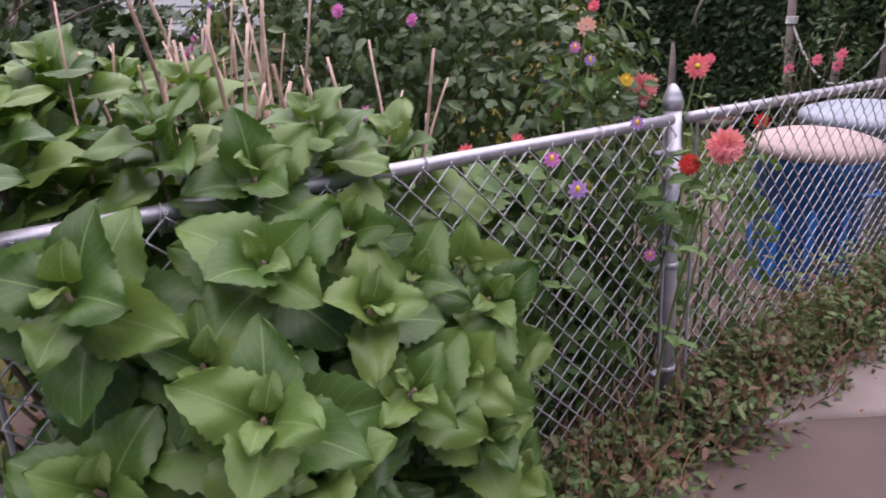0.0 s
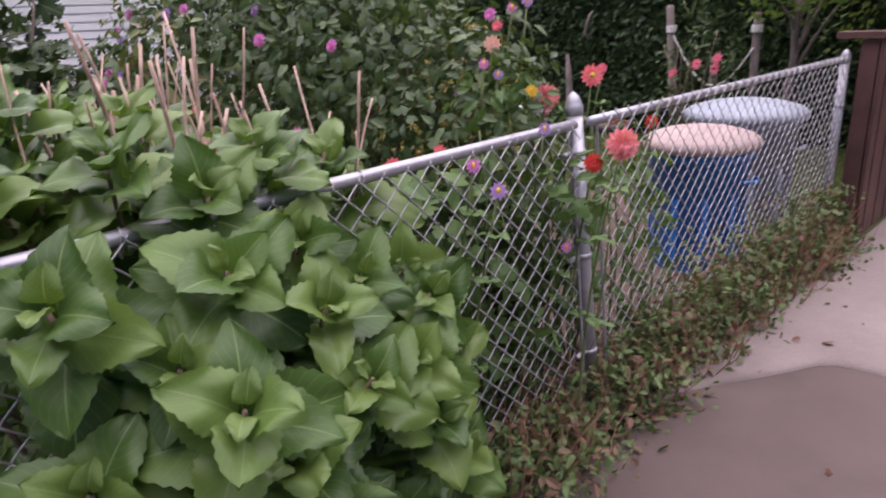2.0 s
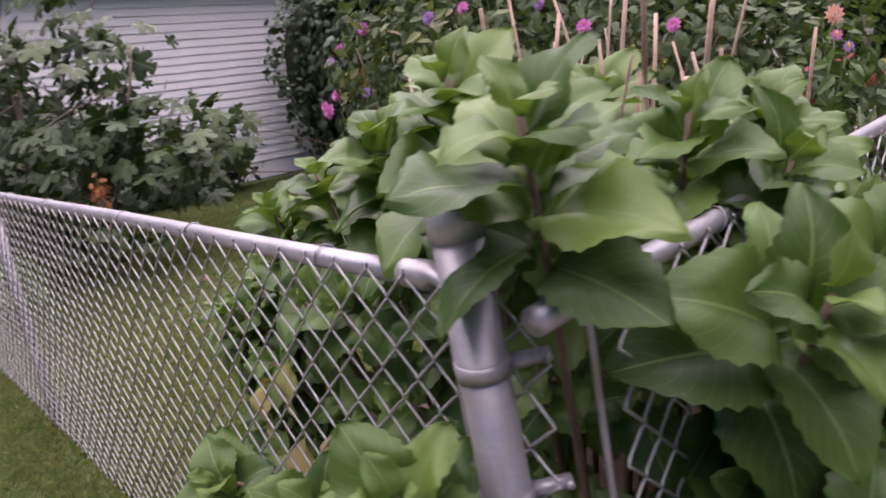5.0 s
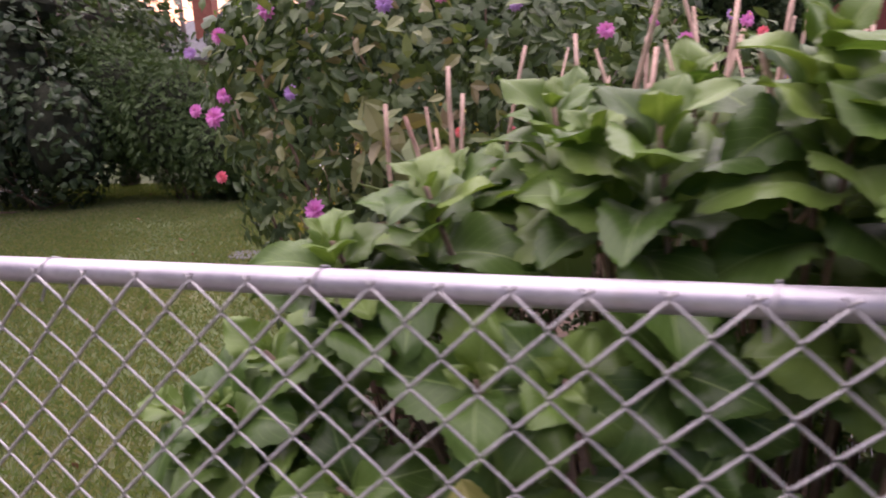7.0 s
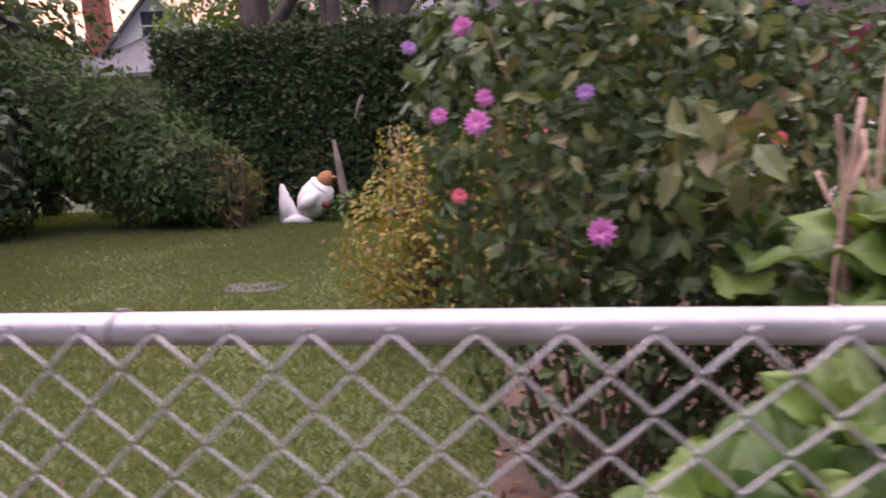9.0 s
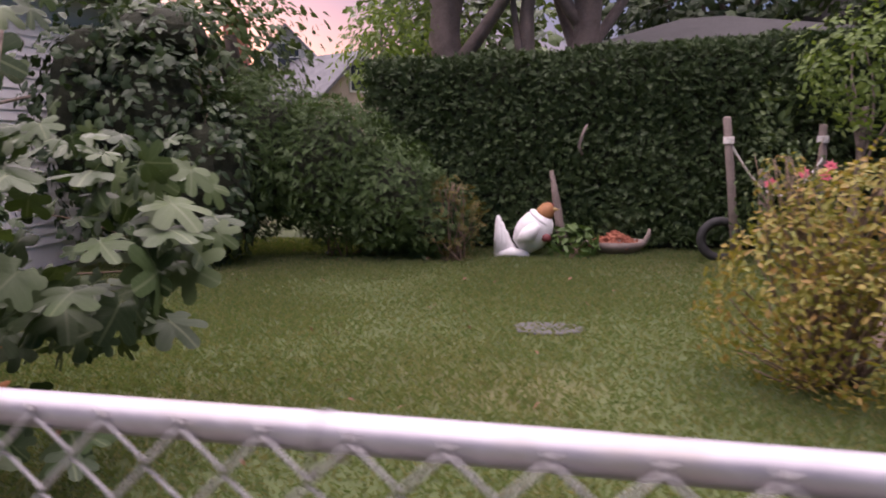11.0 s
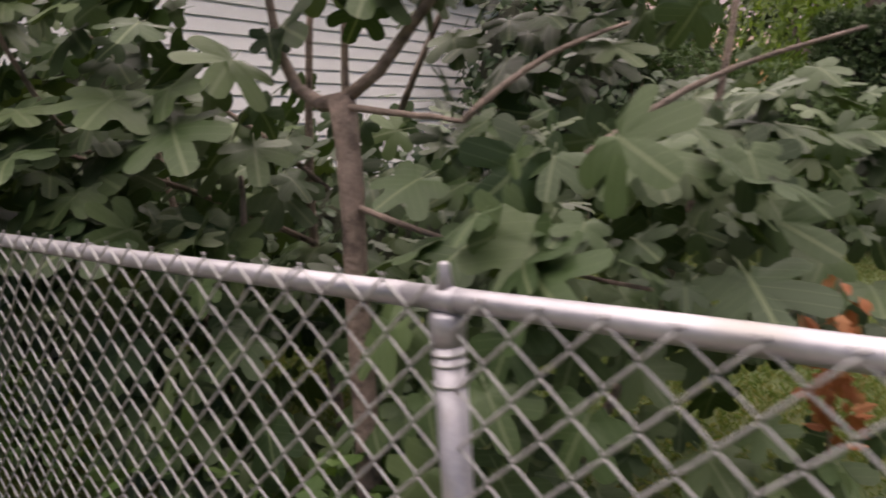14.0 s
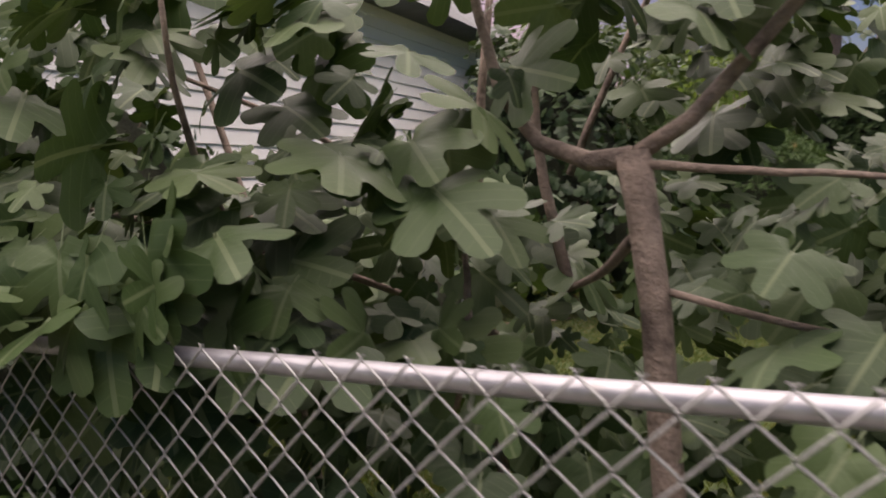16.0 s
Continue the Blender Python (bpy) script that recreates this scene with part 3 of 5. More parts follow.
for a, b in zip(rails, rails[1:]):
    g = Geo()
    xs = np.linspace(a, b - 0.06, 14)
    g.tube([(x, 0, 1.19 + 0.002 * math.sin(3 * x)) for x in xs], [RAIL] * 12 + [RAIL - 0.0012] * 2, 16)
    part("top_rail", g, M_STEEL, front, "dented galvanised top rail", True)
g = Geo()
fabric(g, (-0.0215, -0.024, 0), (-1, 0, 0), 5.96, (0, -1, 0), 0.03, 1.195)
fabric(g, (-6.0, -0.024, 0), (-1, 0, 0), 5.7, (0, -1, 0), 0.04, 1.218)
part("wire_fabric", g, M_WIRE, front, "woven diamond wire mesh", True, "stuff")
for x in [-0.51, -1.03, -1.46, -2.19] + list(np.arange(-2.75, -5.8, -0.51)) + list(np.arange(-6.3, -9.9, -0.7)):
    g = Geo()
    tie(g, (x, 0, 1.19), (1, 0, 0), (0, -1, 0), RAIL)
    part("tie_wire", g, M_WIRE, front, "", True)
g = Geo()
g.tube([(-0.11, -0.024, 0.04), (-0.19, -0.024, 1.18)], 0.006, 6)
part("tension_bar", g, M_STEEL, front)
g = Geo()
g.tube([(-0.3, 0, 1.19), (-0.29, 0, 1.19), (-0.24, 0, 1.19), (-0.23, 0, 1.19), (-0.12, -0.04, 1.185)], [0.019, 0.0235, 0.0235, 0.012, 0.012], 14)
part("rail_cup", g, M_STEEL, front, "cast rail end cup", True)

side = thing("chain_link_fence", (0, 2.4, 0), "galvanised chain-link fence along the driveway", "fence")
post(side, (0.05, 2.05, 0), (-0.05, 2.04, 1.25), 0.031, True, (0.28, 0.68, 1.08), (0.02, -1, 0))
post(side, (0.0, 4.86, 0), (0.0, 4.86, 1.2), 0.028, True, (0.3, 0.9))
for a, b, dx in ((-0.07, 2.0, -0.02), (2.08, 4.85, -0.01)):
    g = Geo()
    g.tube([(dx * (y / 2.0 if y < 2.1 else 1), y, 1.19) for y in np.linspace(a, b, 10)], RAIL, 14)
    part("top_rail", g, M_STEEL, side, "galvanised top rail", True)
g = Geo()
fabric(g, (0.022, 0.07, 0), (0, 1, 0), 1.93, (1, 0, 0), 0.03, 1.19)
fabric(g, (0.022, 2.12, 0), (0, 1, 0), 2.74, (1, 0, 0), 0.03, 1.216)
part("wire_fabric", g, M_WIRE, side, "woven diamond wire mesh", True, "stuff")
for x0, y in ((0.045, 2.12), (0.03, 1.985), (0.02, 0.075)):
    g = Geo()
    g.tube([(x0 + 0.03, y, 0.06), (x0 - 0.05, y, 1.18)], 0.006, 6)
    part("tension_bar", g, M_STEEL, side)
for y in np.arange(0.4, 4.8, 0.62):
    g = Geo()
    tie(g, (-0.005, y, 1.19), (0, 1, 0), (1, 0, 0), RAIL)
    part("tie_wire", g, M_WIRE, side, "", True)
g = Geo()
g.tube([(0.07, 1.74, 0.08), (0.06, 1.88, 0.13), (0.045, 2.02, 0.15)], 0.015, 10)
part("bottom_rail", g, M_STEEL, side, "bent lower rail", True)

# ---------------------------------------------------------------- buildings


def siding(geo, x, y0, y1, z0, z1, face, step=0.115):
    """Overlapping boards on a wall that runs along y and looks along face."""
    k = 0
    z = z0
    while z < z1:
        geo.put([(x, y0, z), (x, y1, z), (x + face * 0.002, y1, z + step), (x + face * 0.002, y0, z + step), (x + face * 0.018, y0, z), (x + face * 0.018, y1, z)], [(4, 5, 2, 3), (0, 4, 3), (1, 2, 5), (0, 1, 5, 4)])
        z += step


near = thing("white_house", (-11.5, 3, 0), "low white clapboard house with grey shingle roof", "house")
g = Geo()
g.box((-14.5, -1.5, 0), (-10.32, 8.2, 3.5))
part("wall", g, M_SIDING, near)
for z in np.arange(0.3, 3.45, 0.125):
    g = Geo()
    siding(g, -10.32, -1.5, 8.2, z, z + 0.11, 1, 0.125)
    part("clapboard", g, M_SIDING, near)
g = Geo()
g.put([(-9.9, -1.9, 3.4), (-9.9, 8.6, 3.4), (-12.3, 8.6, 5.4), (-12.3, -1.9, 5.4), (-14.9, -1.9, 3.4), (-14.9, 8.6, 3.4)], [(0, 1, 2, 3), (3, 2, 5, 4), (0, 3, 4), (1, 5, 2), (0, 4, 5, 1)])
part("roof", g, M_ROOF, near, "grey shingle roof")

def gable_house(at, wide, deep, eave, ridge, wall, roof, label, chimney=False, turn=0.0):
    h = thing("gable_house", at, label, "house", "houses beyond the hedge")
    x, y, z = at
    m = np.asarray(Matrix.Translation(at) @ Matrix.Rotation(turn, 4, "Z"))
    g = Geo()
    v = np.array([(-wide / 2, 0, -0.1), (wide / 2, 0, -0.1), (wide / 2, 0, eave), (0, 0, ridge), (-wide / 2, 0, eave), (-wide / 2, deep, -0.1), (wide / 2, deep, -0.1), (wide / 2, deep, eave), (0, deep, ridge), (-wide / 2, deep, eave)])
    g.put(v @ m[:3, :3].T + m[:3, 3], [(0, 1, 2, 3, 4), (5, 9, 8, 7, 6), (0, 4, 9, 5), (1, 6, 7, 2)])
    part("wall", g, wall, h)
    g = Geo()
    for s in (-1, 1):
        e = wide / 2 + 0.3
        low = eave - 0.3 * (ridge - eave) / (wide / 2)
        q = np.array([(s * e, -0.35, low), (s * e, deep + 0.35, low), (0, deep + 0.35, ridge), (0, -0.35, ridge)])
        q = np.concatenate([q, q + [0, 0, 0.14]])
        g.put(q @ m[:3, :3].T + m[:3, 3], [(0, 1, 2, 3), (4, 7, 6, 5), (0, 4, 5, 1), (1, 5, 6, 2), (2, 6, 7, 3), (3, 7, 4, 0)])
    part("roof", g, roof, h)
    for wx, wz in ((0.0, eave + 0.2), (-wide * 0.26, 1.2), (wide * 0.26, 1.2)):
        g = Geo()
        g.box((wx - 0.5, -0.05, wz), (wx + 0.5, 0.02, wz + 1.2), m)
        w = part("window", g, M_SIDING, h, "white framed window")
        for k in (0, 1):
            g = Geo()
            g.box((wx - 0.42, -0.065, wz + 0.07 + 0.56 * k), (wx + 0.42, -0.045, wz + 0.57 + 0.56 * k), m)
            part("pane", g, M_GLASS, w)
    if chimney:
        g = Geo()
        g.box((-wide / 2 - 0.9, 0.4, -0.1), (-wide / 2 - 0.1, 1.3, ridge + 0.5), m)
        g.box((-wide / 2 - 0.98, 0.32, ridge + 0.35), (-wide / 2 - 0.02, 1.38, ridge + 0.5), m)
        part("chimney", g, M_BRICK, h, "red brick chimney")
    return h


gable_house((-16.3, 25, 0), 3.4, 9, 4.0, 5.95, M_SIDING, M_ROOF, "white house with grey gable roof and chimney", True, radians(18))
gable_house((-13.0, 24, 0), 4.4, 8, 3.0, 4.6, M_PINKSIDING, M_ROOF, "tan house with low grey roof", False, radians(70))
gable_house((-22.5, 23, 0), 9, 8, 3.6, 6.4, M_PINKSIDING, M_DARKROOF, "tan house with wide brown roof", False, radians(60))
pole = Geo()
pole.tube([(-18.3, 23, -0.1), (-18.3, 23, 9.0)], [0.1, 0.08], 8)
pole.tube([(-19.2, 23, 8.5), (-17.4, 23, 8.5)], 0.06, 6)
solid("utility_pole", pole, M_GREYWOOD, "weathered wooden utility pole with cross-arm", "pole", "", True)
cable = Geo()
cable.tube([(-17.6 + 30 * t, 21 + 6 * t, 8.3 - 2.2 * math.sin(t * math.pi)) for t in np.linspace(0, 1, 16)], 0.02, 5)
solid("overhead_cable", cable, M_RUBBER, "thin black overhead cable", "cable")

garden_roof = thing("garden_pavilion", (-1.6, 12, 0), "pavilion with dark hipped shingle roof", "pavilion")
g = Geo()
for x0 in (-3.1, 0.2):
    for y0 in (11, 13.6):
        g = Geo()
        g.box((x0, y0, -0.2), (x0 + 0.15, y0 + 0.15, 2.5))
        part("post", g, M_BROWNWOOD, garden_roof)
g = Geo()
g.put([(-3.5, 10.4, 2.5), (0.6, 10.4, 2.5), (0.6, 14.4, 2.5), (-3.5, 14.4, 2.5), (-1.9, 12.4, 3.2), (-1.2, 12.4, 3.2), (-3.5, 10.4, 2.6), (0.6, 10.4, 2.6), (0.6, 14.4, 2.6), (-3.5, 14.4, 2.6)], [(0, 3, 2, 1), (0, 1, 7, 6), (1, 2, 8, 7), (2, 3, 9, 8), (3, 0, 6, 9), (6, 7, 5, 4), (7, 8, 5), (8, 9, 4, 5), (9, 6, 4)])
part("roof", g, M_DARKROOF, garden_roof, "dark shingle hipped roof")
garden_roof.location += Vector((-0.5, 0, 0.15))

garage = thing("brick_garage", (3.2, 12, 0), "red brick garage with dark red door", "garage")
g = Geo()
g.box((0.45, 10.62, 0), (1.7, 16, 3.2))
g.box((1.7, 10.62, 2.4), (4.4, 16, 3.2))
g.box((4.4, 10.62, 0), (7.0, 16, 3.2))
part("wall", g, M_MORTAR, garage, "mortar-jointed wall")
g = Geo()
g.box((1.7, 10.75, 0), (4.4, 10.85, 2.4))
door = part("door", g, M_REDDOOR, garage, "dark red panelled door")
for k in range(4):
    g = Geo()
    g.box((1.78, 10.72, 0.08 + 0.58 * k), (4.32, 10.748, 0.58 + 0.58 * k))
    part("panel", g, M_REDDOOR, door)
g = Geo()
g.put([(0.1, 10.2, 3.2), (7.4, 10.2, 3.2), (7.4, 16.4, 3.2), (0.1, 16.4, 3.2), (0.1, 13.3, 5.2), (7.4, 13.3, 5.2)], [(0, 3, 2, 1), (0, 1, 5, 4), (2, 3, 4, 5), (0, 4, 3), (1, 2, 5)])
part("roof", g, M_DARKROOF, garage)
bk = Geo()
bk.box((0.004, 0, 0.004), (0.206, 0.014, 0.061))
brick_me = bk.mesh("brick", M_BRICK)
for row in range(38):
    for col in range(6):
        ob = put_leaf("brick", brick_me, Matrix.Translation((0.45 + 0.21 * col - (0.1 if row % 2 and col else 0), 10.607, 0.6 + 0.065 * row)), garage)
g = Geo()
for row in range(48):
    for col in range(13):
        x = 4.42 + 0.21 * col
        g.box((x + 0.004, 10.607, 0.065 * row + 0.004), (min(x + 0.206, 7.0), 10.62, 0.065 * row + 0.061))
part("far_bricks", g, M_BRICK, garage, "", False, "stuff")

boards = thing("wooden_fence", (0.2, 6.5, 0), "dark brown stained board fence stepping up along the driveway", "fence")
g = Geo()
g.box((0.06, 4.93, 0), (0.16, 5.03, 1.3))
part("post", g, M_BROWNWOOD, boards)
g = Geo()
g.box((-0.08, 4.9, 1.31), (0.21, 5.06, 1.35))
part("cap_rail", g, M_BROWNWOOD, boards, "weathered flat cap board")
for k in range(30):
    y = 4.93 + 0.115 * k
    h = 1.36 if k < 5 else min(1.9, 1.42 + 0.035 * (k - 5)) + 0.01 * math.sin(k * 2.3)
    x = 0.19 + 0.006 * (k % 2)
    g = Geo()
    g.put([(x, y, 0.02), (x, y + 0.108, 0.02), (x, y + 0.108, h - 0.03), (x, y + 0.078, h), (x, y + 0.03, h), (x, y, h - 0.03), (x - 0.022, y, 0.02), (x - 0.022, y + 0.108, 0.02), (x - 0.022, y + 0.108, h - 0.03), (x - 0.022, y + 0.078, h), (x - 0.022, y + 0.03, h), (x - 0.022, y, h - 0.03)], [(0, 1, 2, 3, 4, 5), (11, 10, 9, 8, 7, 6)] + [(i, i + 6, (i + 1) % 6 + 6, (i + 1) % 6) for i in range(6)])
    part("board", g, M_BROWNWOOD, boards)
for z in (0.3, 1.12):
    g = Geo()
    g.box((0.12, 5.04, z), (0.165, 8.35, z + 0.09))
    part("crosspiece", g, M_BROWNWOOD, boards)

# ---------------------------------------------------------------- hydrangea


def rosette(out, at, up, scale, pairs=7):
    """Opposite pairs of leaves, small and upright inside, broad and drooping outside."""
    n = unit(up)
    a = unit(np.cross(n, (0.4, 0.87, 0.2)))
    b = np.cross(n, a)
    turn = rnd(0, 6.28)
    for k in range(pairs):
        t = k / (pairs - 1)
        for s in (0, math.pi):
            q = turn + k * 1.62 + s + rnd(-0.25, 0.25)
            r = a * math.cos(q) + b * math.sin(q)
            tilt = 0.45 + 1.05 * t ** 0.8 + rnd(-0.2, 0.2)
            d = n * math.cos(tilt) + r * math.sin(tilt)
            up_side = n * math.sin(tilt) - r * math.cos(tilt)
            size = scale * (0.06 + 0.125 * t ** 0.5) * rnd(0.85, 1.15)
            (young if k < 1 else out).append(aim(np.asarray(at) - n * 0.035 * k + r * 0.012, d, up_side + any_way() * 0.22, size, rnd(0.9, 1.15)))


hyd = thing("hydrangea_shrub", (-0.5, 0.5, 0), "big leafy green hydrangea spilling over the fence corner", "shrub")
near_leaves, far_leaves, young, tips = [], [], [], []
# driveway side: rosettes hanging over the fence
FRONT = [(0.21, 0.19, 1.17), (0.26, 0.52, 1.13), (0.05, 0.59, 1.26), (0.45, 0.41, 0.97), (0.16, 0.89, 1.02), (0.18, 1.08, 0.88), (0.3, 0.17, 0.85), (0.35, 0.74, 0.84), (0.32, 0.95, 0.64), (0.12, 0.76, 1.13), (0.35, 0.3, 0.62), (0.4, 0.6, 0.62), (0.32, 0.82, 0.4), (0.38, 0.4, 0.33), (0.14, 1.18, 0.7), (0.24, 1.1, 0.42), (0.3, 0.36, 1.02), (0.28, 0.7, 1.0), (0.14, 0.14, 0.72), (0.16, 0.1, 0.48), (0.2, 0.3, 0.8), (0.4, 0.5, 0.78), (0.3, 0.9, 0.82)]
for p in FRONT:
    q = np.array(p) + np.array([rnd(-0.02, 0.02) for _ in range(3)])
    tips.append(q)
    rosette(near_leaves, q, (0.75, -0.25 + 0.2 * rnd(-1, 1), 0.75), rnd(1.08, 1.25))
for y in np.arange(0.3, 1.25, 0.19):
    for z in (0.18, 0.38, 0.58, 0.78, 0.95):
        p = (0.14 + rnd(-0.05, 0.05), y + rnd(-0.05, 0.05), z + rnd(-0.05, 0.05))
        tips.append(np.array(p))
        rosette(far_leaves, p, (0.8, -0.3, 0.5), rnd(0.8, 1.0), 4)
# corner and inside
for p in [(0.0, -0.06, 1.42), (-0.26, 0.1, 1.46), (-0.12, 0.12, 1.4), (-0.4, 0.3, 1.46), (-0.05, 0.42, 1.36), (-0.13, -0.2, 0.98), (-0.45, -0.14, 0.8), (-0.9, -0.12, 0.66), (-0.05, 0.75, 1.33), (-0.3, 0.55, 1.4), (-0.12, 1.0, 1.25)]:
    tips.append(np.array(p))
    rosette(near_leaves, p, (0.2, -0.35, 0.9), 1.1)
k = 0
for x in np.arange(-0.2, -1.3, -0.19):
    for y in np.arange(0.28, 1.15, 0.23):
        top = 1.43 - 0.28 * max(0, y - 0.75) - 0.5 * max(0, -x - 0.72)
        p = (x + rnd(-0.07, 0.07), y + rnd(-0.07, 0.07), top - rnd(0.0, 0.16))
        if p[0] > -0.62 and p[0] < -0.05 and 0.5 < p[1] < 1.2:
            p = (p[0], p[1], p[2] - 0.16)
        tips.append(np.array(p))
        rosette(near_leaves if y < 0.55 and k < 24 else far_leaves, p, (0.1 * rnd(-1, 1), -0.3, 0.9), rnd(0.95, 1.15))
        k += 1
# the side seen through the front mesh
for x in np.arange(-0.05, -1.5, -0.17):
    for z in (0.25, 0.5, 0.75, 1.0):
        p = (x + rnd(-0.06, 0.06), 0.15 + rnd(0, 0.12), z + rnd(-0.07, 0.07))
        if x < -1.2 and z > 0.9:
            continue
        tips.append(np.array(p))
        rosette(far_leaves, p, (0.15 * rnd(-1, 1), -0.8, 0.6), rnd(0.8, 1.05), 4)
for x in np.arange(-1.2, -1.56, -0.1):
    for z in (0.2, 0.42, 0.62, 0.8, 0.95):
        p = (x + rnd(-0.05, 0.05), 0.3 + rnd(-0.08, 0.12), z - 0.5 * max(0, -x - 1.3) + rnd(-0.05, 0.05))
        tips.append(np.array(p))
        rosette(far_leaves, p, (-0.2 + 0.15 * rnd(-1, 1), -0.6, 0.8), rnd(0.75, 1.0), 4)
HME = leaf_mesh(BROAD, "leaf", M_HYD)
random.shuffle(near_leaves)
for i, m in enumerate(near_leaves):
    if i < 300:
        put_leaf("leaf", HME[i % len(HME)], m, hyd)
    else:
        far_leaves.append(m)
YNG = leaf_mesh(BROAD[:3], "young_leaf", M_YOUNG)
for i, m in enumerate(young[:200]):
    put_leaf("young_leaf", YNG[i % 3], m, hyd)
g = Geo()
for i, m in enumerate(young[200:]):
    g.stamp(BROAD[i % len(BROAD)], m)
part("young_leaf_mass", g, M_YOUNG, hyd, "", True, "stuff")
g = Geo()
for i, m in enumerate(far_leaves):
    g.stamp(BROAD[i % len(BROAD)], m)
part("leaf_mass", g, M_HYDJ, hyd, "", True, "stuff")
g = Geo()
for p in tips:
    foot = np.array([p[0] * 0.55 - 0.2, 0.35 + 0.4 * p[1], 0.0])
    t = np.linspace(0, 1, 7)[:, None]
    g.tube(foot + (p - foot) * t + np.array([0, 0, 0.12]) * np.sin(t * math.pi), np.linspace(0.009, 0.005, 7), 5)
part("stem_mass", g, M_TWIG, hyd, "brown woody stems", True, "stuff")
YME = leaf_mesh([broad_leaf(40 + i, 0.55, 0.6) for i in range(3)], "yellow_leaf", M_HYDY)
for i in range(14):
    p = (rnd(-1.25, 0.0), rnd(0.03, 0.12), rnd(0.3, 0.95))
    put_leaf("yellow_leaf", YME[i % 3], aim(p, (rnd(-1, 1), -0.3, -0.5), (rnd(-0.3, 0.3), -1, 0.5), rnd(0.1, 0.16)), hyd)


def cane(foot, top, r):
    g = Geo()
    pts = limb(g, foot, top, r, r * 0.6, 0.045, 9, 7)
    for k in (2, 4):
        g.tube([pts[k] - unit(pts[k + 1] - pts[k]) * 0.006, pts[k], pts[k] + unit(pts[k + 1] - pts[k]) * 0.006], [r * 0.9, r * 1.35, r * 0.9], 7)
    if random.random() < 0.7:
        limb(g, pts[4], pts[4] + np.array([rnd(-0.08, 0.08), rnd(-0.08, 0.08), rnd(0.1, 0.2)]), r * 0.7, r * 0.5, 0.05, 4, 6)
    part("dry_cane", g, M_CANE, hyd, "cut dry tan cane", True)


for cx, cy, n, lo, hi, sp in ((-0.28, 0.7, 12, 1.36, 1.62, 0.15), (-0.22, 1.03, 5, 1.36, 1.52, 0.05), (-0.55, 0.75, 16, 1.38, 1.64, 0.11), (-0.96, 0.76, 3, 1.45, 1.58, 0.03), (-1.12, 0.74, 4, 1.26, 1.5, 0.04), (-0.42, 0.45, 5, 1.42, 1.55, 0.1)):
    for i in range(n):
        fx, fy = cx + random.gauss(0, sp), cy + random.gauss(0, sp)
        cane((fx, fy, 0.85), (fx + random.gauss(0, 0.09), fy + random.gauss(0, 0.09), rnd(lo, hi)), rnd(0.0035, 0.0085))

# ---------------------------------------------------------------- fig tree
fig = thing("fig_tree", (-6.47, 0.72, 0), "fig tree with grey forked trunk and lobed leaves", "tree")
g = Geo()
tpts = [(-6.51, 0.69, -0.03), (-6.5, 0.7, 0.5), (-6.52, 0.72, 0.9), (-6.53, 0.74, 1.15), (-6.56, 0.77, 1.4), (-6.58, 0.78, 1.53)]
g.tube(tpts, [0.045, 0.039, 0.037, 0.036, 0.038, 0.043], 12)
part("trunk", g, M_BARK, fig, "grey-brown gnarled trunk", True)
forks, ends = (-6.58, 0.78, 1.52), []
for steps, r0 in ((((0, 0, 0), (-0.11, 0.02, 0.0), (-0.25, 0.05, 0.06), (-0.36, 0.08, 0.2), (-0.43, 0.11, 0.45), (-0.5, 0.15, 0.95)), 0.029), (((0, 0, 0), (0.13, 0.03, 0.08), (0.3, 0.07, 0.26), (0.48, 0.1, 0.46), (0.7, 0.15, 0.72), (0.95, 0.2, 1.0)), 0.022)):
    g = Geo()
    a = np.array(forks)
    pts = [a + np.array(d) for d in steps]
    g.tube(pts, np.linspace(r0, 0.01, 6), 8)
    part("limb", g, M_BARK, fig, "smooth pale bent limb", True)
    ends += pts[2:]
for s, e, r in (((-6.55, 0.77, 1.5), (-6.05, 0.65, 1.44), 0.012), ((-6.55, 0.78, 1.38), (-6.85, 1.1, 1.15), 0.02), ((-6.85, 1.1, 1.15), (-6.95, 1.3, 2.3), 0.02), ((-6.5, 0.74, 1.2), (-5.6, 0.7, 1.05), 0.01), ((-6.05, 0.65, 1.44), (-5.75, 0.95, 1.66), 0.01), ((-5.9, 0.9, 1.3), (-5.3, 1.6, 1.65), 0.012), ((-7.0, 1.1, 0.0), (-7.1, 1.2, 2.1), 0.025), ((-7.05, 0.68, 0.9), (-7.0, 0.7, 1.3), 0.016), ((-7.1, 1.2, 1.2), (-8.0, 0.7, 1.9), 0.014), ((-7.1, 1.1, 1.0), (-7.9, 0.2, 1.5), 0.014), ((-6.2, 1.3, 0.0), (-5.7, 1.9, 2.0), 0.022), ((-7.6, 0.5, 1.4), (-7.4, 0.15, 1.9), 0.012), ((-6.95, 1.5, 1.5), (-6.4, 2.0, 2.6), 0.015), ((-7.9, 1.2, 0.0), (-8.3, 1.0, 2.3), 0.022)):
    g = Geo()
    pts = limb(g, s, e, r, r * 0.5, 0.06, 8, 7)
    part("limb", g, M_BARK, fig, "", True)
    ends += list(pts[3:])


def fig_keep(p):
    if p[1] < 0.1 and (p[2] < 1.25 or not (-8.6 < p[0] < -7.15)):
        return False
    if p[1] < 0.75 and -6.95 < p[0] < -6.1:
        return False
    hole = abs(p[0] + 7.4 - 0.55 * (p[1] - 1.3)) < 0.5 and p[2] > 1.5 and p[1] > 0.8
    return not hole


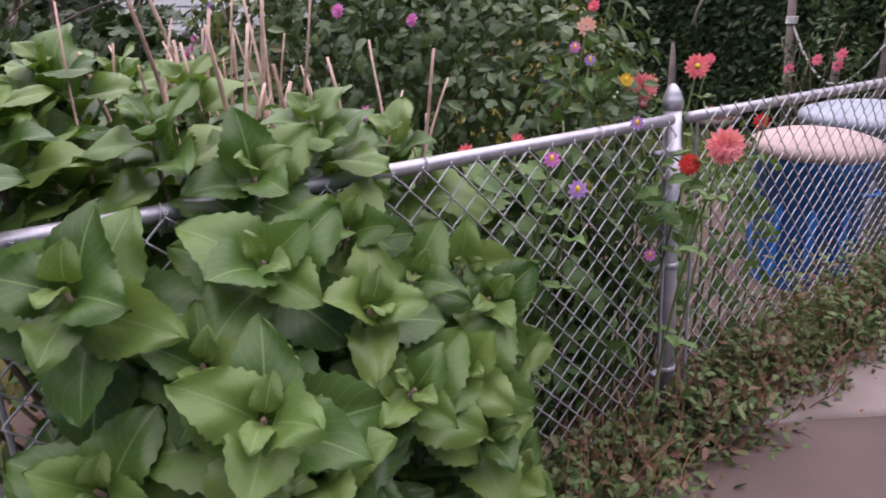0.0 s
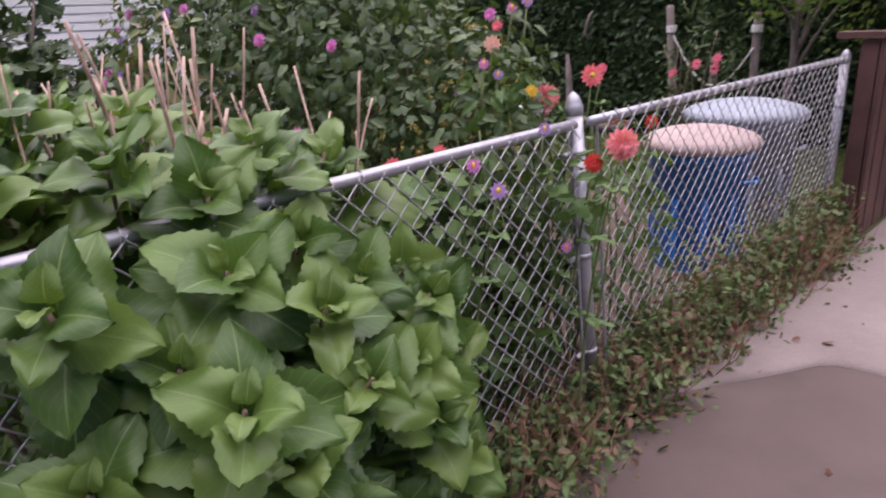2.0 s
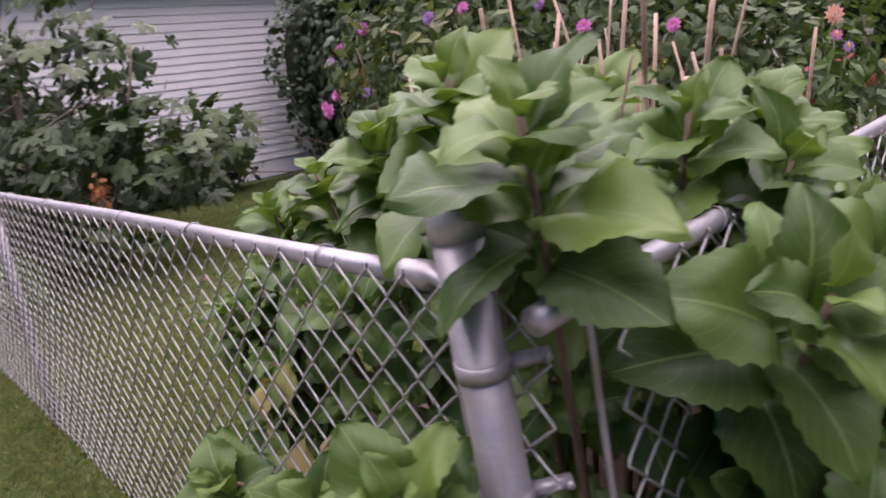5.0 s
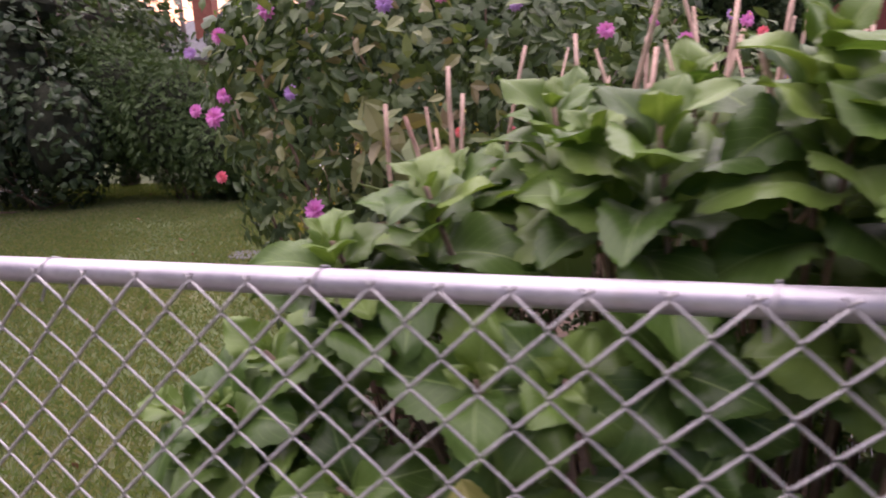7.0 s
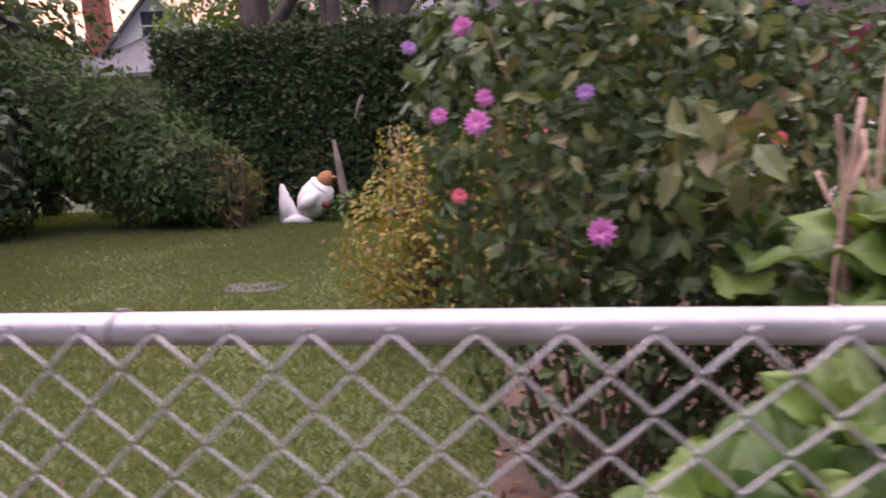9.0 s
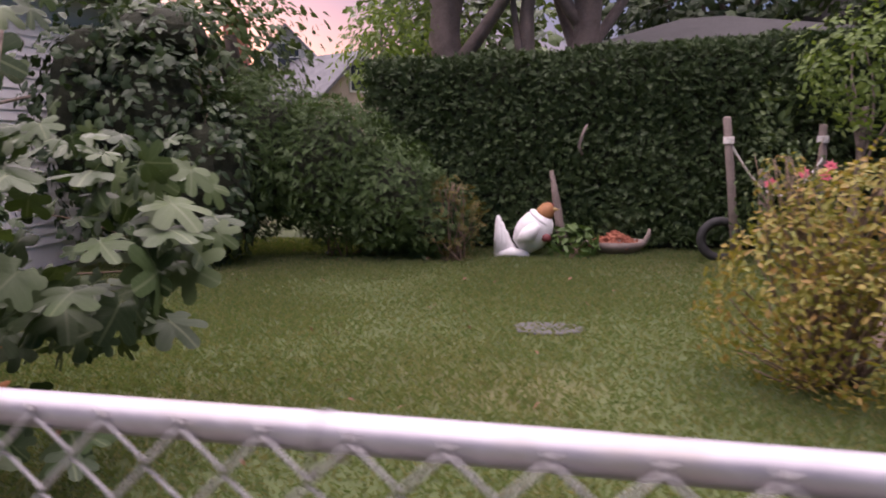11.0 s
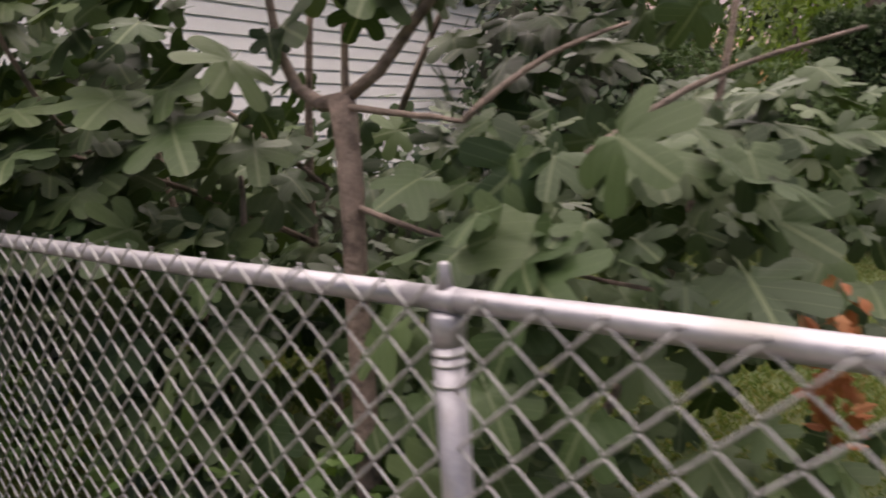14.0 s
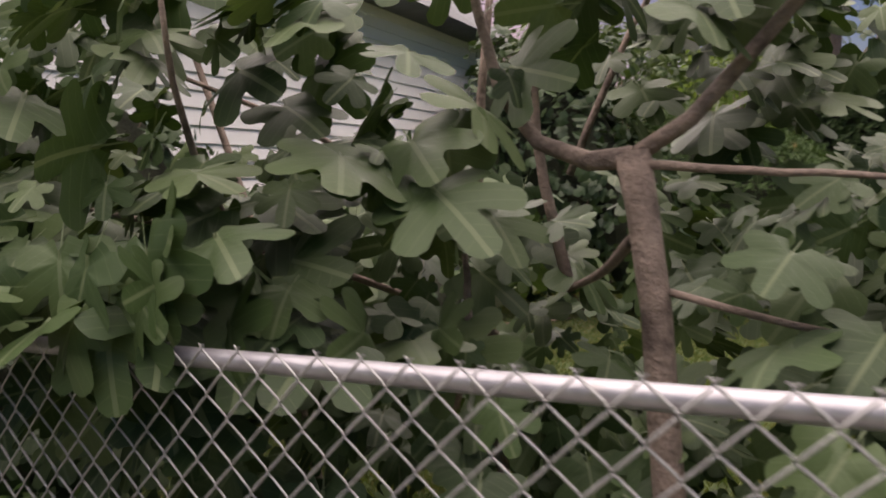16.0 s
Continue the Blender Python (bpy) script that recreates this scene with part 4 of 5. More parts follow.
leaves = []
for c, rr, cnt in (((-5.9, 1.05, 1.2), (0.55, 0.5, 0.3), 85), ((-5.65, 2.1, 1.1), (0.65, 0.7, 0.6), 190), ((-6.0, 1.4, 0.45), (0.9, 0.6, 0.35), 60), ((-5.9, 1.5, 2.1), (0.9, 0.8, 0.4), 34), ((-8.0, 0.6, 1.75), (0.75, 0.55, 0.6), 130), ((-7.2, 0.6, 1.35), (0.5, 0.4, 0.3), 60), ((-7.0, 0.6, 1.95), (0.35, 0.4, 0.3), 26), ((-6.6, 0.9, 2.1), (0.5, 0.4, 0.3), 36), ((-7.75, 0.25, 1.3), (0.55, 0.42, 0.32), 110), ((-7.3, 1.7, 1.05), (1.0, 0.7, 0.8), 260), ((-7.2, 1.0, 0.5), (1.0, 0.6, 0.5), 150), ((-6.7, 1.2, 2.55), (1.0, 0.7, 0.4), 50), ((-8.7, 1.0, 1.2), (0.7, 0.8, 1.1), 105), ((-8.15, 0.25, 2.0), (0.55, 0.4, 0.4), 40), ((-6.7, 1.9, 1.9), (0.6, 0.5, 0.45), 60)):
    done = tries = 0
    while done < cnt and tries < 4000:
        tries += 1
        d = any_way()
        p = np.array(c) + d * np.array(rr) * rnd(0.35, 1.0) ** 0.5
        if not fig_keep(p) or p[2] < 0.1:
            continue
        blade = unit((d[0] * 0.8 + rnd(-0.5, 0.5), d[1] * 0.4 - 0.45 + rnd(-0.4, 0.4), -0.35 + rnd(-0.35, 0.35)))
        leaves.append(aim(p, blade, unit((0.2 * d[0] + 0.15, -0.65, 0.75)) + any_way() * 0.85, random.choice((rnd(0.09, 0.16), rnd(0.14, 0.22), rnd(0.2, 0.29)))))
        done += 1
for _ in range(30):
    p = (rnd(-8.5, -7.35), rnd(-0.1, 0.1), rnd(1.28, 1.5))
    leaves.append(aim(p, (rnd(-0.5, 0.5), -0.25, -0.9), (rnd(-0.4, 0.4), -0.9, 0.35), rnd(0.17, 0.25)))
for _ in range(120):
    p = (rnd(-8.6, -5.6), rnd(0.3, 1.0), rnd(0.15, 1.05))
    if abs(p[0] + 6.5) > 0.2:
        leaves.append(aim(p, (rnd(-0.7, 0.7), -0.3, -0.6), (rnd(-0.5, 0.5), -0.9, 0.5), rnd(0.13, 0.22)))
leaves.sort(key=lambda m: m[1, 3] - 0.3 * m[2, 3])
FME = leaf_mesh(FIGL, "leaf", M_FIG)
g = Geo()
for i, m in enumerate(leaves):
    if i % 3 == 0 and i < 900:
        put_leaf("leaf", FME[i % len(FME)], m, fig)
    else:
        g.stamp(FIGL[i % len(FIGL)], m)
part("leaf_mass", g, M_FIGJ, fig, "", True, "stuff")
fig.location.x -= 0.345

# ---------------------------------------------------------------- hedges, shrubs, trees


def hedge(name, lo, hi, count, size, material, label, round_top=0.15):
    h = thing(name, ((lo[0] + hi[0]) / 2, (lo[1] + hi[1]) / 2, 0), label, "hedge")
    # solid core, its dark colour standing in for shade between the sprigs
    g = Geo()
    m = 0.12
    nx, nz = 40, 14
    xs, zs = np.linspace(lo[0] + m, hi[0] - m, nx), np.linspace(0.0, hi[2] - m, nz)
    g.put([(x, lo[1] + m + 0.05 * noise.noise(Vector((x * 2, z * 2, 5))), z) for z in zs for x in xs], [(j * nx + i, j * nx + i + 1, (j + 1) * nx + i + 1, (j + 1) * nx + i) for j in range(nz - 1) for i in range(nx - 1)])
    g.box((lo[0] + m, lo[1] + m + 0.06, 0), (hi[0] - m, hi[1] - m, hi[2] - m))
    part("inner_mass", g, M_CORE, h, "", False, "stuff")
    g = Geo()
    faces = [("y", lo[1], (hi[0] - lo[0]) * hi[2]), ("z", hi[2], (hi[0] - lo[0]) * (hi[1] - lo[1])), ("x0", lo[0], (hi[1] - lo[1]) * hi[2]), ("x1", hi[0], (hi[1] - lo[1]) * hi[2])]
    total = sum(f[2] for f in faces)
    for kind, _, area in faces:
        for _ in range(int(count * area / total)):
            x, y, z = rnd(lo[0], hi[0]), rnd(lo[1], hi[1]), rnd(0.08, hi[2])
            if kind == "y":
                y, out = lo[1] + 0.08 * noise.noise(Vector((x * 1.7, 0, z * 1.7))) + rnd(-0.03, 0.08), (0, -1, 0.35)
            elif kind == "z":
                z, out = hi[2] + 0.08 * noise.noise(Vector((x * 1.5, y * 1.5, 0))) + rnd(-0.06, 0.03), (0, -0.2, 1)
            else:
                s = -1 if kind == "x0" else 1
                x, out = (lo[0] if s < 0 else hi[0]) + s * rnd(-0.08, 0.04), (s, 0, 0.3)
            o = unit(out)
            blade = unit(o * rnd(0.1, 0.8) + np.cross(o, any_way()) + np.array([0, 0, 0.25]))
            g.stamp(random.choice(SPRIGS), aim((x, y, z), blade, o + any_way() * 0.6, size * rnd(0.7, 1.3)))
    part("foliage", g, material, h, "", False, "stuff")
    return h


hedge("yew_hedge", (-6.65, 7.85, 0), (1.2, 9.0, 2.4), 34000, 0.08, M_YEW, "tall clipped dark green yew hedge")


def shrub(name, at, label, blobs, tpls, material, twigs=0, category="shrub", twig_mat=None, core=False, spread=0.5):
    """Leafy shrub from several rounded masses on woody stems."""
    s = thing(name, at, label, category)
    g = Geo()
    for c, rr, cnt, size in blobs:
        blob_leaves(g, tpls, cnt, c, rr, size)
    part("foliage", g, material, s, "", False, "stuff")
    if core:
        # solids behind the leaves with interior shade put into their colour
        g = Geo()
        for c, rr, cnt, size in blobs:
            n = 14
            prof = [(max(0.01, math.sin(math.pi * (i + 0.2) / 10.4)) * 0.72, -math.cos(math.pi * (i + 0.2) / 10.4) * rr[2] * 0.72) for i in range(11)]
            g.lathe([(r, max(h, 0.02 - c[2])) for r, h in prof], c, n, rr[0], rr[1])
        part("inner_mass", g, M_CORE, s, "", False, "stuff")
    if twigs:
        g = Geo()
        for _ in range(twigs):
            c, rr, _, _ = random.choice(blobs)
            e = np.array(c) + any_way(0.4) * np.array(rr) * 0.85
            limb(g, (at[0] + rnd(-0.15, 0.15), at[1] + rnd(-0.15, 0.15), 0.0), e, 0.012, 0.004, 0.08, 8, 5)
        part("stem_mass", g, twig_mat or M_TWIG, s, "", True, "stuff")
    return s


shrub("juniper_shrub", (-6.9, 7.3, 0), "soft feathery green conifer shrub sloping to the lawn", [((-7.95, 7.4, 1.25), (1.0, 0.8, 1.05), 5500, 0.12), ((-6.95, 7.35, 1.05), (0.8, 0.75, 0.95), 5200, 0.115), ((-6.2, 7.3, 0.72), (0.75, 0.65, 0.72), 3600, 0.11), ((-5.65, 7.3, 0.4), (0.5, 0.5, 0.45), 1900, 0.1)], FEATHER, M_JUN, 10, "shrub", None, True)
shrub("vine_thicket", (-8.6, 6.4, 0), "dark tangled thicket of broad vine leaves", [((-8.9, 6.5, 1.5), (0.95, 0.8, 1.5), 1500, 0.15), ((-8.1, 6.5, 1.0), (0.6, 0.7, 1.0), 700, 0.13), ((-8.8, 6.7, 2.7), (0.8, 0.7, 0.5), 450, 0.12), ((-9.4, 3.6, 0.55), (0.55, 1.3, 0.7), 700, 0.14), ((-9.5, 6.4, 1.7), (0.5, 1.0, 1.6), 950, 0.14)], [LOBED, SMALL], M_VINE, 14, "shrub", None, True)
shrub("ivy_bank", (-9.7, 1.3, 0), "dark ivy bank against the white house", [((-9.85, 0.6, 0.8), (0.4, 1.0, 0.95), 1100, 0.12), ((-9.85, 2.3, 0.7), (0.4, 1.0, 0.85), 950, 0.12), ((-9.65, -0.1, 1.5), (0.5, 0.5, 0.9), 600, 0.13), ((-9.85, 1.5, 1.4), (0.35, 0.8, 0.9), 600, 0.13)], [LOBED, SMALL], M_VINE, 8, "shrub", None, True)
shrub("gold_shrub", (-5.38, 7.1, 0), "small dry orange-green shrub before the hedge", [((-5.38, 7.1, 0.5), (0.36, 0.28, 0.5), 260, 0.12)], FEATHER, M_DRYGOLD, 30)
shrub("yellow_shrub", (-2.33, 3.5, 0), "golden yellow-green shrub with fine leaves", [((-2.58, 3.5, 0.5), (0.44, 0.45, 0.55), 1500, 0.05), ((-2.28, 3.45, 0.85), (0.42, 0.36, 0.42), 1000, 0.048), ((-2.0, 3.6, 0.75), (0.45, 0.42, 0.62), 1500, 0.05), ((-2.25, 3.15, 0.42), (0.46, 0.3, 0.42), 1000, 0.048), ((-2.6, 3.6, 1.08), (0.16, 0.16, 0.24), 150, 0.042), ((-1.95, 3.5, 1.3), (0.2, 0.2, 0.25), 150, 0.045)], [SMALL], M_GOLD, 70, "shrub", None, False)

hib = shrub("rose_of_sharon", (-1.65, 1.6, 0), "tall flowering shrub with small leaves and pink blooms", [((-1.8, 1.55, 1.3), (0.48, 0.4, 0.75), 2600, 0.056), ((-1.45, 1.75, 1.2), (0.55, 0.5, 0.9), 2300, 0.06), ((-1.0, 1.9, 1.15), (0.5, 0.5, 0.8), 2500, 0.055), ((-1.65, 1.6, 0.55), (0.45, 0.45, 0.5), 1300, 0.055), ((-0.6, 2.0, 0.95), (0.45, 0.4, 0.7), 1700, 0.06), ((-1.55, 1.25, 1.0), (0.16, 0.14, 0.3), 70, 0.09)], [SMALL, SMALL, LOBED], M_SHRUB, 34)

g = Geo()
blob_leaves(g, [SMALL], 260, (-1.55, 1.2, 1.3), (0.55, 0.16, 0.5), 0.055, 0.3)
blob_leaves(g, [SMALL], 60, (-1.42, 1.14, 1.25), (0.16, 0.1, 0.12), 0.1, 0.2)
part("light_foliage", g, M_LIGHTSHRUB, hib, "", False, "stuff")


def bloom(parent, name, at, facing, r, material, layers=2, n=6, label=""):
    g = Geo()
    flower_head(g, at, facing, r, layers, n)
    return part(name, g, material, parent, label)


for x, y, z, r, mt in ((-2.0, 1.12, 1.36, 0.038, M_MAGENTA), (-1.7, 1.12, 1.08, 0.042, M_MAGENTA), (-2.1, 1.17, 1.38, 0.026, M_MAGENTA), (-2.04, 1.25, 1.6, 0.032, M_MAGENTA), (-1.87, 1.25, 1.66, 0.032, M_MAGENTA), (-2.06, 1.2, 1.17, 0.024, M_PINK), (-1.98, 1.15, 1.42, 0.028, M_MAGENTA), (-1.74, 1.12, 1.42, 0.026, M_VIOLET), (-2.19, 1.3, 1.56, 0.024, M_VIOLET), (-1.49, 1.25, 1.65, 0.03, M_VIOLET), (-0.88, 1.3, 1.54, 0.028, M_MAGENTA), (-0.67, 1.45, 1.51, 0.026, M_MAGENTA), (-1.27, 1.2, 1.29, 0.02, M_CORAL), (-1.13, 1.5, 1.8, 0.034, M_MAGENTA), (-0.75, 1.95, 1.6, 0.028, M_MAGENTA), (-0.45, 2.0, 1.58, 0.028, M_MAGENTA), (-0.4, 1.98, 1.54, 0.024, M_PINK), (-1.32, 1.25, 1.66, 0.026, M_MAGENTA), (-1.15, 1.45, 1.64, 0.026, M_VIOLET), (-1.6, 1.2, 1.75, 0.028, M_VIOLET), (-1.4, 1.15, 1.1, 0.022, M_YELLOW)):
    bloom(hib, "flower", (x, y, z), (rnd(-0.5, 0.5), -1, 0.3), r * 0.85, mt, 5, 10)
hib.location += Vector((0.13, -0.1, 0))


def tree(name, at, height, r, crown, tpls, material, label, lean=(0, 0), forks=4, count=2600, size=0.2, bark=None):
    t = thing(name, at, label, "tree")
    a = np.array(at, float)
    top = a + np.array([lean[0], lean[1], height])
    g = Geo()
    pts = limb(g, a - (0, 0, 0.1), top, r, r * 0.6, 0.03, 10, 12)
    part("trunk", g, bark or M_BARK2, t, "furrowed grey-brown trunk", True)
    for k in range(forks):
        g = Geo()
        s = pts[random.choice((5, 6, 7, 8))]
        limb(g, s, np.array(crown[0]) + any_way(0.3) * np.array(crown[1]) * 0.7, r * 0.4, r * 0.12, 0.1, 9, 8)
        part("limb", g, bark or M_BARK2, t, "", True)
    g = Geo()
    blob_leaves(g, tpls, count, crown[0], crown[1], size, 0.3, None, 0.4, 0.2, 0.6)
    part("crown", g, material, t, "", False, "stuff")
    return t


tree("old_tree", (-5.7, 10.0, 0), 4.5, 0.34, ((-5.6, 10.4, 6.0), (2.6, 2.0, 1.8)), [SMALL, LOBED], M_SHRUB, "old tree with thick leaning grey trunk", (-0.6, 0.3), 5, 2600, 0.22)
tree("old_tree", (-4.4, 10.3, 0), 4.5, 0.26, ((-4.0, 10.8, 6.2), (2.4, 2.0, 1.7)), [SMALL, LOBED], M_SHRUB, "old tree with twin grey trunks", (0.7, 0.2), 5, 2400, 0.22)
tree("old_tree", (-4.9, 10.2, 0), 4.2, 0.16, ((-4.6, 10.6, 5.6), (1.6, 1.5, 1.2)), [SMALL, LOBED], M_SHRUB, "old tree with slim grey trunk", (0.1, 0.2), 3, 900, 0.2)
tree("light_tree", (-7.3, 10.8, 0), 2.4, 0.12, ((-7.0, 10.8, 2.9), (1.1, 1.0, 1.3)), [SMALL], M_LIGHT, "young tree with bright yellow-green leaves", (0.2, 0), 5, 2200, 0.13)
tree("cherry_tree", (-1.2, 7.1, 0), 1.6, 0.05, ((-1.0, 7.1, 1.95), (0.85, 0.6, 0.7)), [SMALL], M_LIGHT, "slim young tree with yellowish leaves", (0.1, 0), 6, 1500, 0.085)
tree("dark_tree", (0.3, 8.6, 0), 3.0, 0.15, ((0.2, 8.4, 3.4), (1.7, 1.2, 1.6)), [SMALL, LOBED], M_VINE, "dark broad-leaved tree above the hedge", (0, 0), 6, 3200, 0.16)
tree("dark_tree", (-9.0, 8.6, 0), 3.0, 0.15, ((-9.2, 8.2, 2.7), (1.4, 1.4, 1.5)), [SMALL, LOBED], M_SHRUB, "leafy tree by the white house", (0, 0), 6, 2600, 0.15)
tree("dark_tree", (-1.0, 15.5, 0), 3.5, 0.2, ((-0.8, 15.5, 4.4), (4.0, 1.6, 2.1)), [SMALL, LOBED], M_VINE, "dark tree behind the pavilion", (0, 0), 6, 4200, 0.26)
tree("street_tree", (-21, 17, 0), 4.0, 0.2, ((-21, 17, 4.4), (3.5, 2.5, 2.4)), [SMALL, LOBED], M_SHRUB, "far leafy tree in the next yard", (0, 0), 5, 2200, 0.4)
tree("street_tree", (-9.0, 22, 0), 4.0, 0.2, ((-8.6, 22, 4.6), (3.4, 2.5, 2.6)), [SMALL, LOBED], M_SHRUB, "far leafy tree behind the hedge", (0, 0), 5, 2200, 0.4)
tree("street_tree", (-19.6, 20.5, 0), 3.2, 0.18, ((-19.4, 20.5, 3.6), (2.6, 1.6, 1.5)), [SMALL, LOBED], M_VINE, "far leafy tree before the brown-roofed house", (0, 0), 5, 2400, 0.3)

# ---------------------------------------------------------------- flower bed by the driveway
bedplants = thing("bean_vines", (-0.25, 1.7, 0), "leafy green climbers behind the chain-link", "vine")
g = Geo()
blob_leaves(g, [SMALL, LOBED], 520, (-0.22, 1.6, 0.6), (0.22, 0.6, 0.55), 0.1, 0.3)
blob_leaves(g, [SMALL, LOBED], 34, (0.08, 1.9, 0.96), (0.09, 0.12, 0.16), 0.075, 0.3)
blob_leaves(g, [SMALL, LOBED], 200, (-0.15, 2.5, 0.6), (0.2, 0.4, 0.5), 0.085, 0.3)
blob_leaves(g, [SMALL], 150, (-0.25, 1.85, 1.28), (0.14, 0.22, 0.18), 0.06, 0.2)
part("foliage", g, M_BEDLEAF, bedplants, "", False, "stuff")
g = Geo()
for _ in range(26):
    x, y = rnd(-0.35, -0.02), rnd(1.15, 2.7)
    limb(g, (x, y, 0), (x + rnd(-0.1, 0.15), y + rnd(-0.15, 0.15), rnd(0.7, 1.25)), 0.006, 0.003, 0.06, 7, 5)
part("stem_mass", g, M_STEM, bedplants, "", True, "stuff")


def zinnia(at, facing, r, material, label, layers=4, n=14, foot=None):
    z = thing("zinnia", (at[0], at[1], 0), label, "flower", "zinnias by the fence")
    f = foot or (at[0] - 0.12 + rnd(-0.05, 0.05), at[1] + rnd(-0.08, 0.08), 0.03)
    g = Geo()
    t = np.linspace(0, 1, 8)[:, None]
    g.tube(np.array(f) + (np.array(at) - np.array(f)) * t + np.array([-0.05, 0.02, 0]) * np.sin(t * math.pi), np.linspace(0.006, 0.0035, 8), 6)
    part("stem", g, M_STEM, z, "", True)
    for k in (3, 5, 6):
        q = (np.array(f) + (np.array(at) - np.array(f)) * k / 7)
        for s in (-1, 1):
            g = Geo()
            g.stamp(BROAD[k % 7], aim(q, (s * rnd(0.4, 1), rnd(-0.6, 0.6), 0.35), (0, 0, 1), rnd(0.05, 0.08), 0.8))
            part("leaf", g, M_BEDLEAF, z, "", True)
    g = Geo()
    flower_head(g, at, facing, r, layers, n)
    h = part("flower_head", g, material, z)
    g = Geo()
    g.lathe([(0.002, -0.012), (r * 0.3, -0.006), (r * 0.32, 0.004), (r * 0.15, 0.012)], at, 10)
    part("flower_eye", g, M_YELLOW if layers < 3 else material, h, "", True)
    return z


VIEW = (1.0, -1.0, 0.3)
for at, r, mt, lb, ly in (((0.3, 1.81, 1.18), 0.05, M_SALMON, "full salmon-pink zinnia bloom on a green stem", 6), ((-0.2, 2.07, 1.27), 0.05, M_SALMON, "full salmon-pink zinnia bloom above the fence", 6), ((-0.15, 2.3, 1.33), 0.042, M_CORAL, "flat coral-red zinnia on a tall stem", 2), ((-0.25, 1.83, 1.48), 0.03, M_PALE, "half-open pale salmon zinnia on a curved stem", 3), ((-0.75, 2.16, 1.2), 0.03, M_ORANGE, "small orange zinnia above the rail", 3), ((-0.09, 2.67, 1.1), 0.03, M_RED, "small red zinnia behind the mesh", 3), ((-0.28, 1.72, 1.24), 0.022, M_CORAL, "small rosy zinnia above the rail", 3), ((-0.2, 1.5, 1.16), 0.022, M_CORAL, "small coral zinnia behind the rail", 3), ((-0.3, 1.38, 1.12), 0.03, M_CORAL, "coral zinnia behind the fence rail", 3), ((-0.1, 1.86, 1.32), 0.022, M_YELLOW, "small yellow zinnia among pink ones", 2), ((0.12, 1.92, 1.08), 0.032, M_RED, "rusty red zinnia against the mesh", 3), ((-0.5, 2.9, 1.3), 0.025, M_PINK, "small pink zinnia on a tall stem", 3)):
    zinnia(at, VIEW, r, mt, lb, ly, 14 if r > 0.03 else 11)
for at, r, mt in (((0.13, 1.42, 1.09), 0.026, M_VIOLET), ((0.05, 1.4, 1.16), 0.022, M_MAGENTA), ((0.02, 1.78, 1.21), 0.022, M_VIOLET), ((-0.2, 1.8, 1.38), 0.018, M_VIOLET), ((-0.22, 1.75, 1.42), 0.018, M_MAGENTA), ((-0.31, 1.04, 1.28), 0.02, M_MAGENTA), ((-0.35, 1.75, 1.32), 0.018, M_VIOLET), ((0.06, 1.85, 0.78), 0.02, M_MAGENTA), ((-0.3, 2.0, 1.6), 0.02, M_MAGENTA), ((-0.35, 2.15, 1.62), 0.022, M_VIOLET)):
    zinnia(at, VIEW, r, mt, "small purple flower on a thin green stem", 2, 9)

weeds = Geo()
for _ in range(6500):
    y = rnd(1.0, 4.9)
    x = 0.02 + abs(random.gauss(0.0, 0.13)) + 0.06 * noise.noise(Vector((y * 2, 0, 0)))
    if x > 0.42:
        continue
    h = max(0.01, 0.36 * math.exp(-((x - 0.05) / 0.2) ** 2) * (0.7 + 0.5 * noise.noise(Vector((x * 5, y * 3, 2)))))
    weeds.stamp(random.choice((SMALL, LOBED)), aim((x, y, rnd(0.01, h)), any_way(0.2), any_way(1.2), rnd(0.02, 0.05)))
for _ in range(900):
    x, y = rnd(-0.3, 0.05), rnd(1.0, 4.8)
    weeds.stamp(SMALL, aim((x, y, rnd(0.02, 0.4)), any_way(0.2), any_way(1.0), rnd(0.03, 0.06)))
for _ in range(2600):
    y = rnd(2.3, 4.85)
    x = random.gauss(0.08, 0.07)
    weeds.stamp(random.choice((SMALL, LOBED)), aim((x, y, rnd(0.08, 0.3 + 0.14 * min(1, y - 2.3) + 0.12 * noise.noise(Vector((0, y * 3, 5))))), any_way(0.2), any_way(1.2), rnd(0.02, 0.045)))
for cy, cx in ((2.15, 0.2), (2.3, 0.26), (1.5, 0.3), (3.2, 0.2), (4.2, 0.22)):
    for _ in range(130):
        weeds.stamp(SMALL, aim((cx + random.gauss(0, 0.07), cy + random.gauss(0, 0.1), rnd(0.02, 0.22)), any_way(0.2), any_way(1.2), rnd(0.03, 0.06)))
low = Geo()
for _ in range(420):
    p = (rnd(-0.6, -0.04), rnd(0.95, 2.3), rnd(0.15, 0.95))
    low.stamp(random.choice((SMALL, SMALL, LOBED)), aim(p, any_way(-0.1), (0.8 + rnd(-0.5, 0.5), rnd(-0.5, 0.2), 0.7), rnd(0.06, 0.12)))
for _ in range(60):
    x, y = rnd(-0.6, -0.05), rnd(0.95, 2.3)
    limb(low, (x, y, 0.02), (x + rnd(-0.1, 0.1), y + rnd(-0.1, 0.1), rnd(0.5, 0.95)), 0.004, 0.002, 0.05, 5, 5)
solid("bed_plants", low, M_BEDLEAF, "soft green leafy flower stems behind the mesh", "plants", "stuff")
solid("weeds", weeds, M_WEED, "low reddish and green weeds along the fence foot", "weeds", "stuff")
stalks = Geo()
for _ in range(450):
    y = rnd(1.0, 4.8)
    x = rnd(-0.1, 0.3)
    limb(stalks, (x, y, 0), (x + rnd(-0.12, 0.15), y + rnd(-0.12, 0.12), rnd(0.1, 0.42)), 0.003, 0.0014, 0.12, 4, 4)
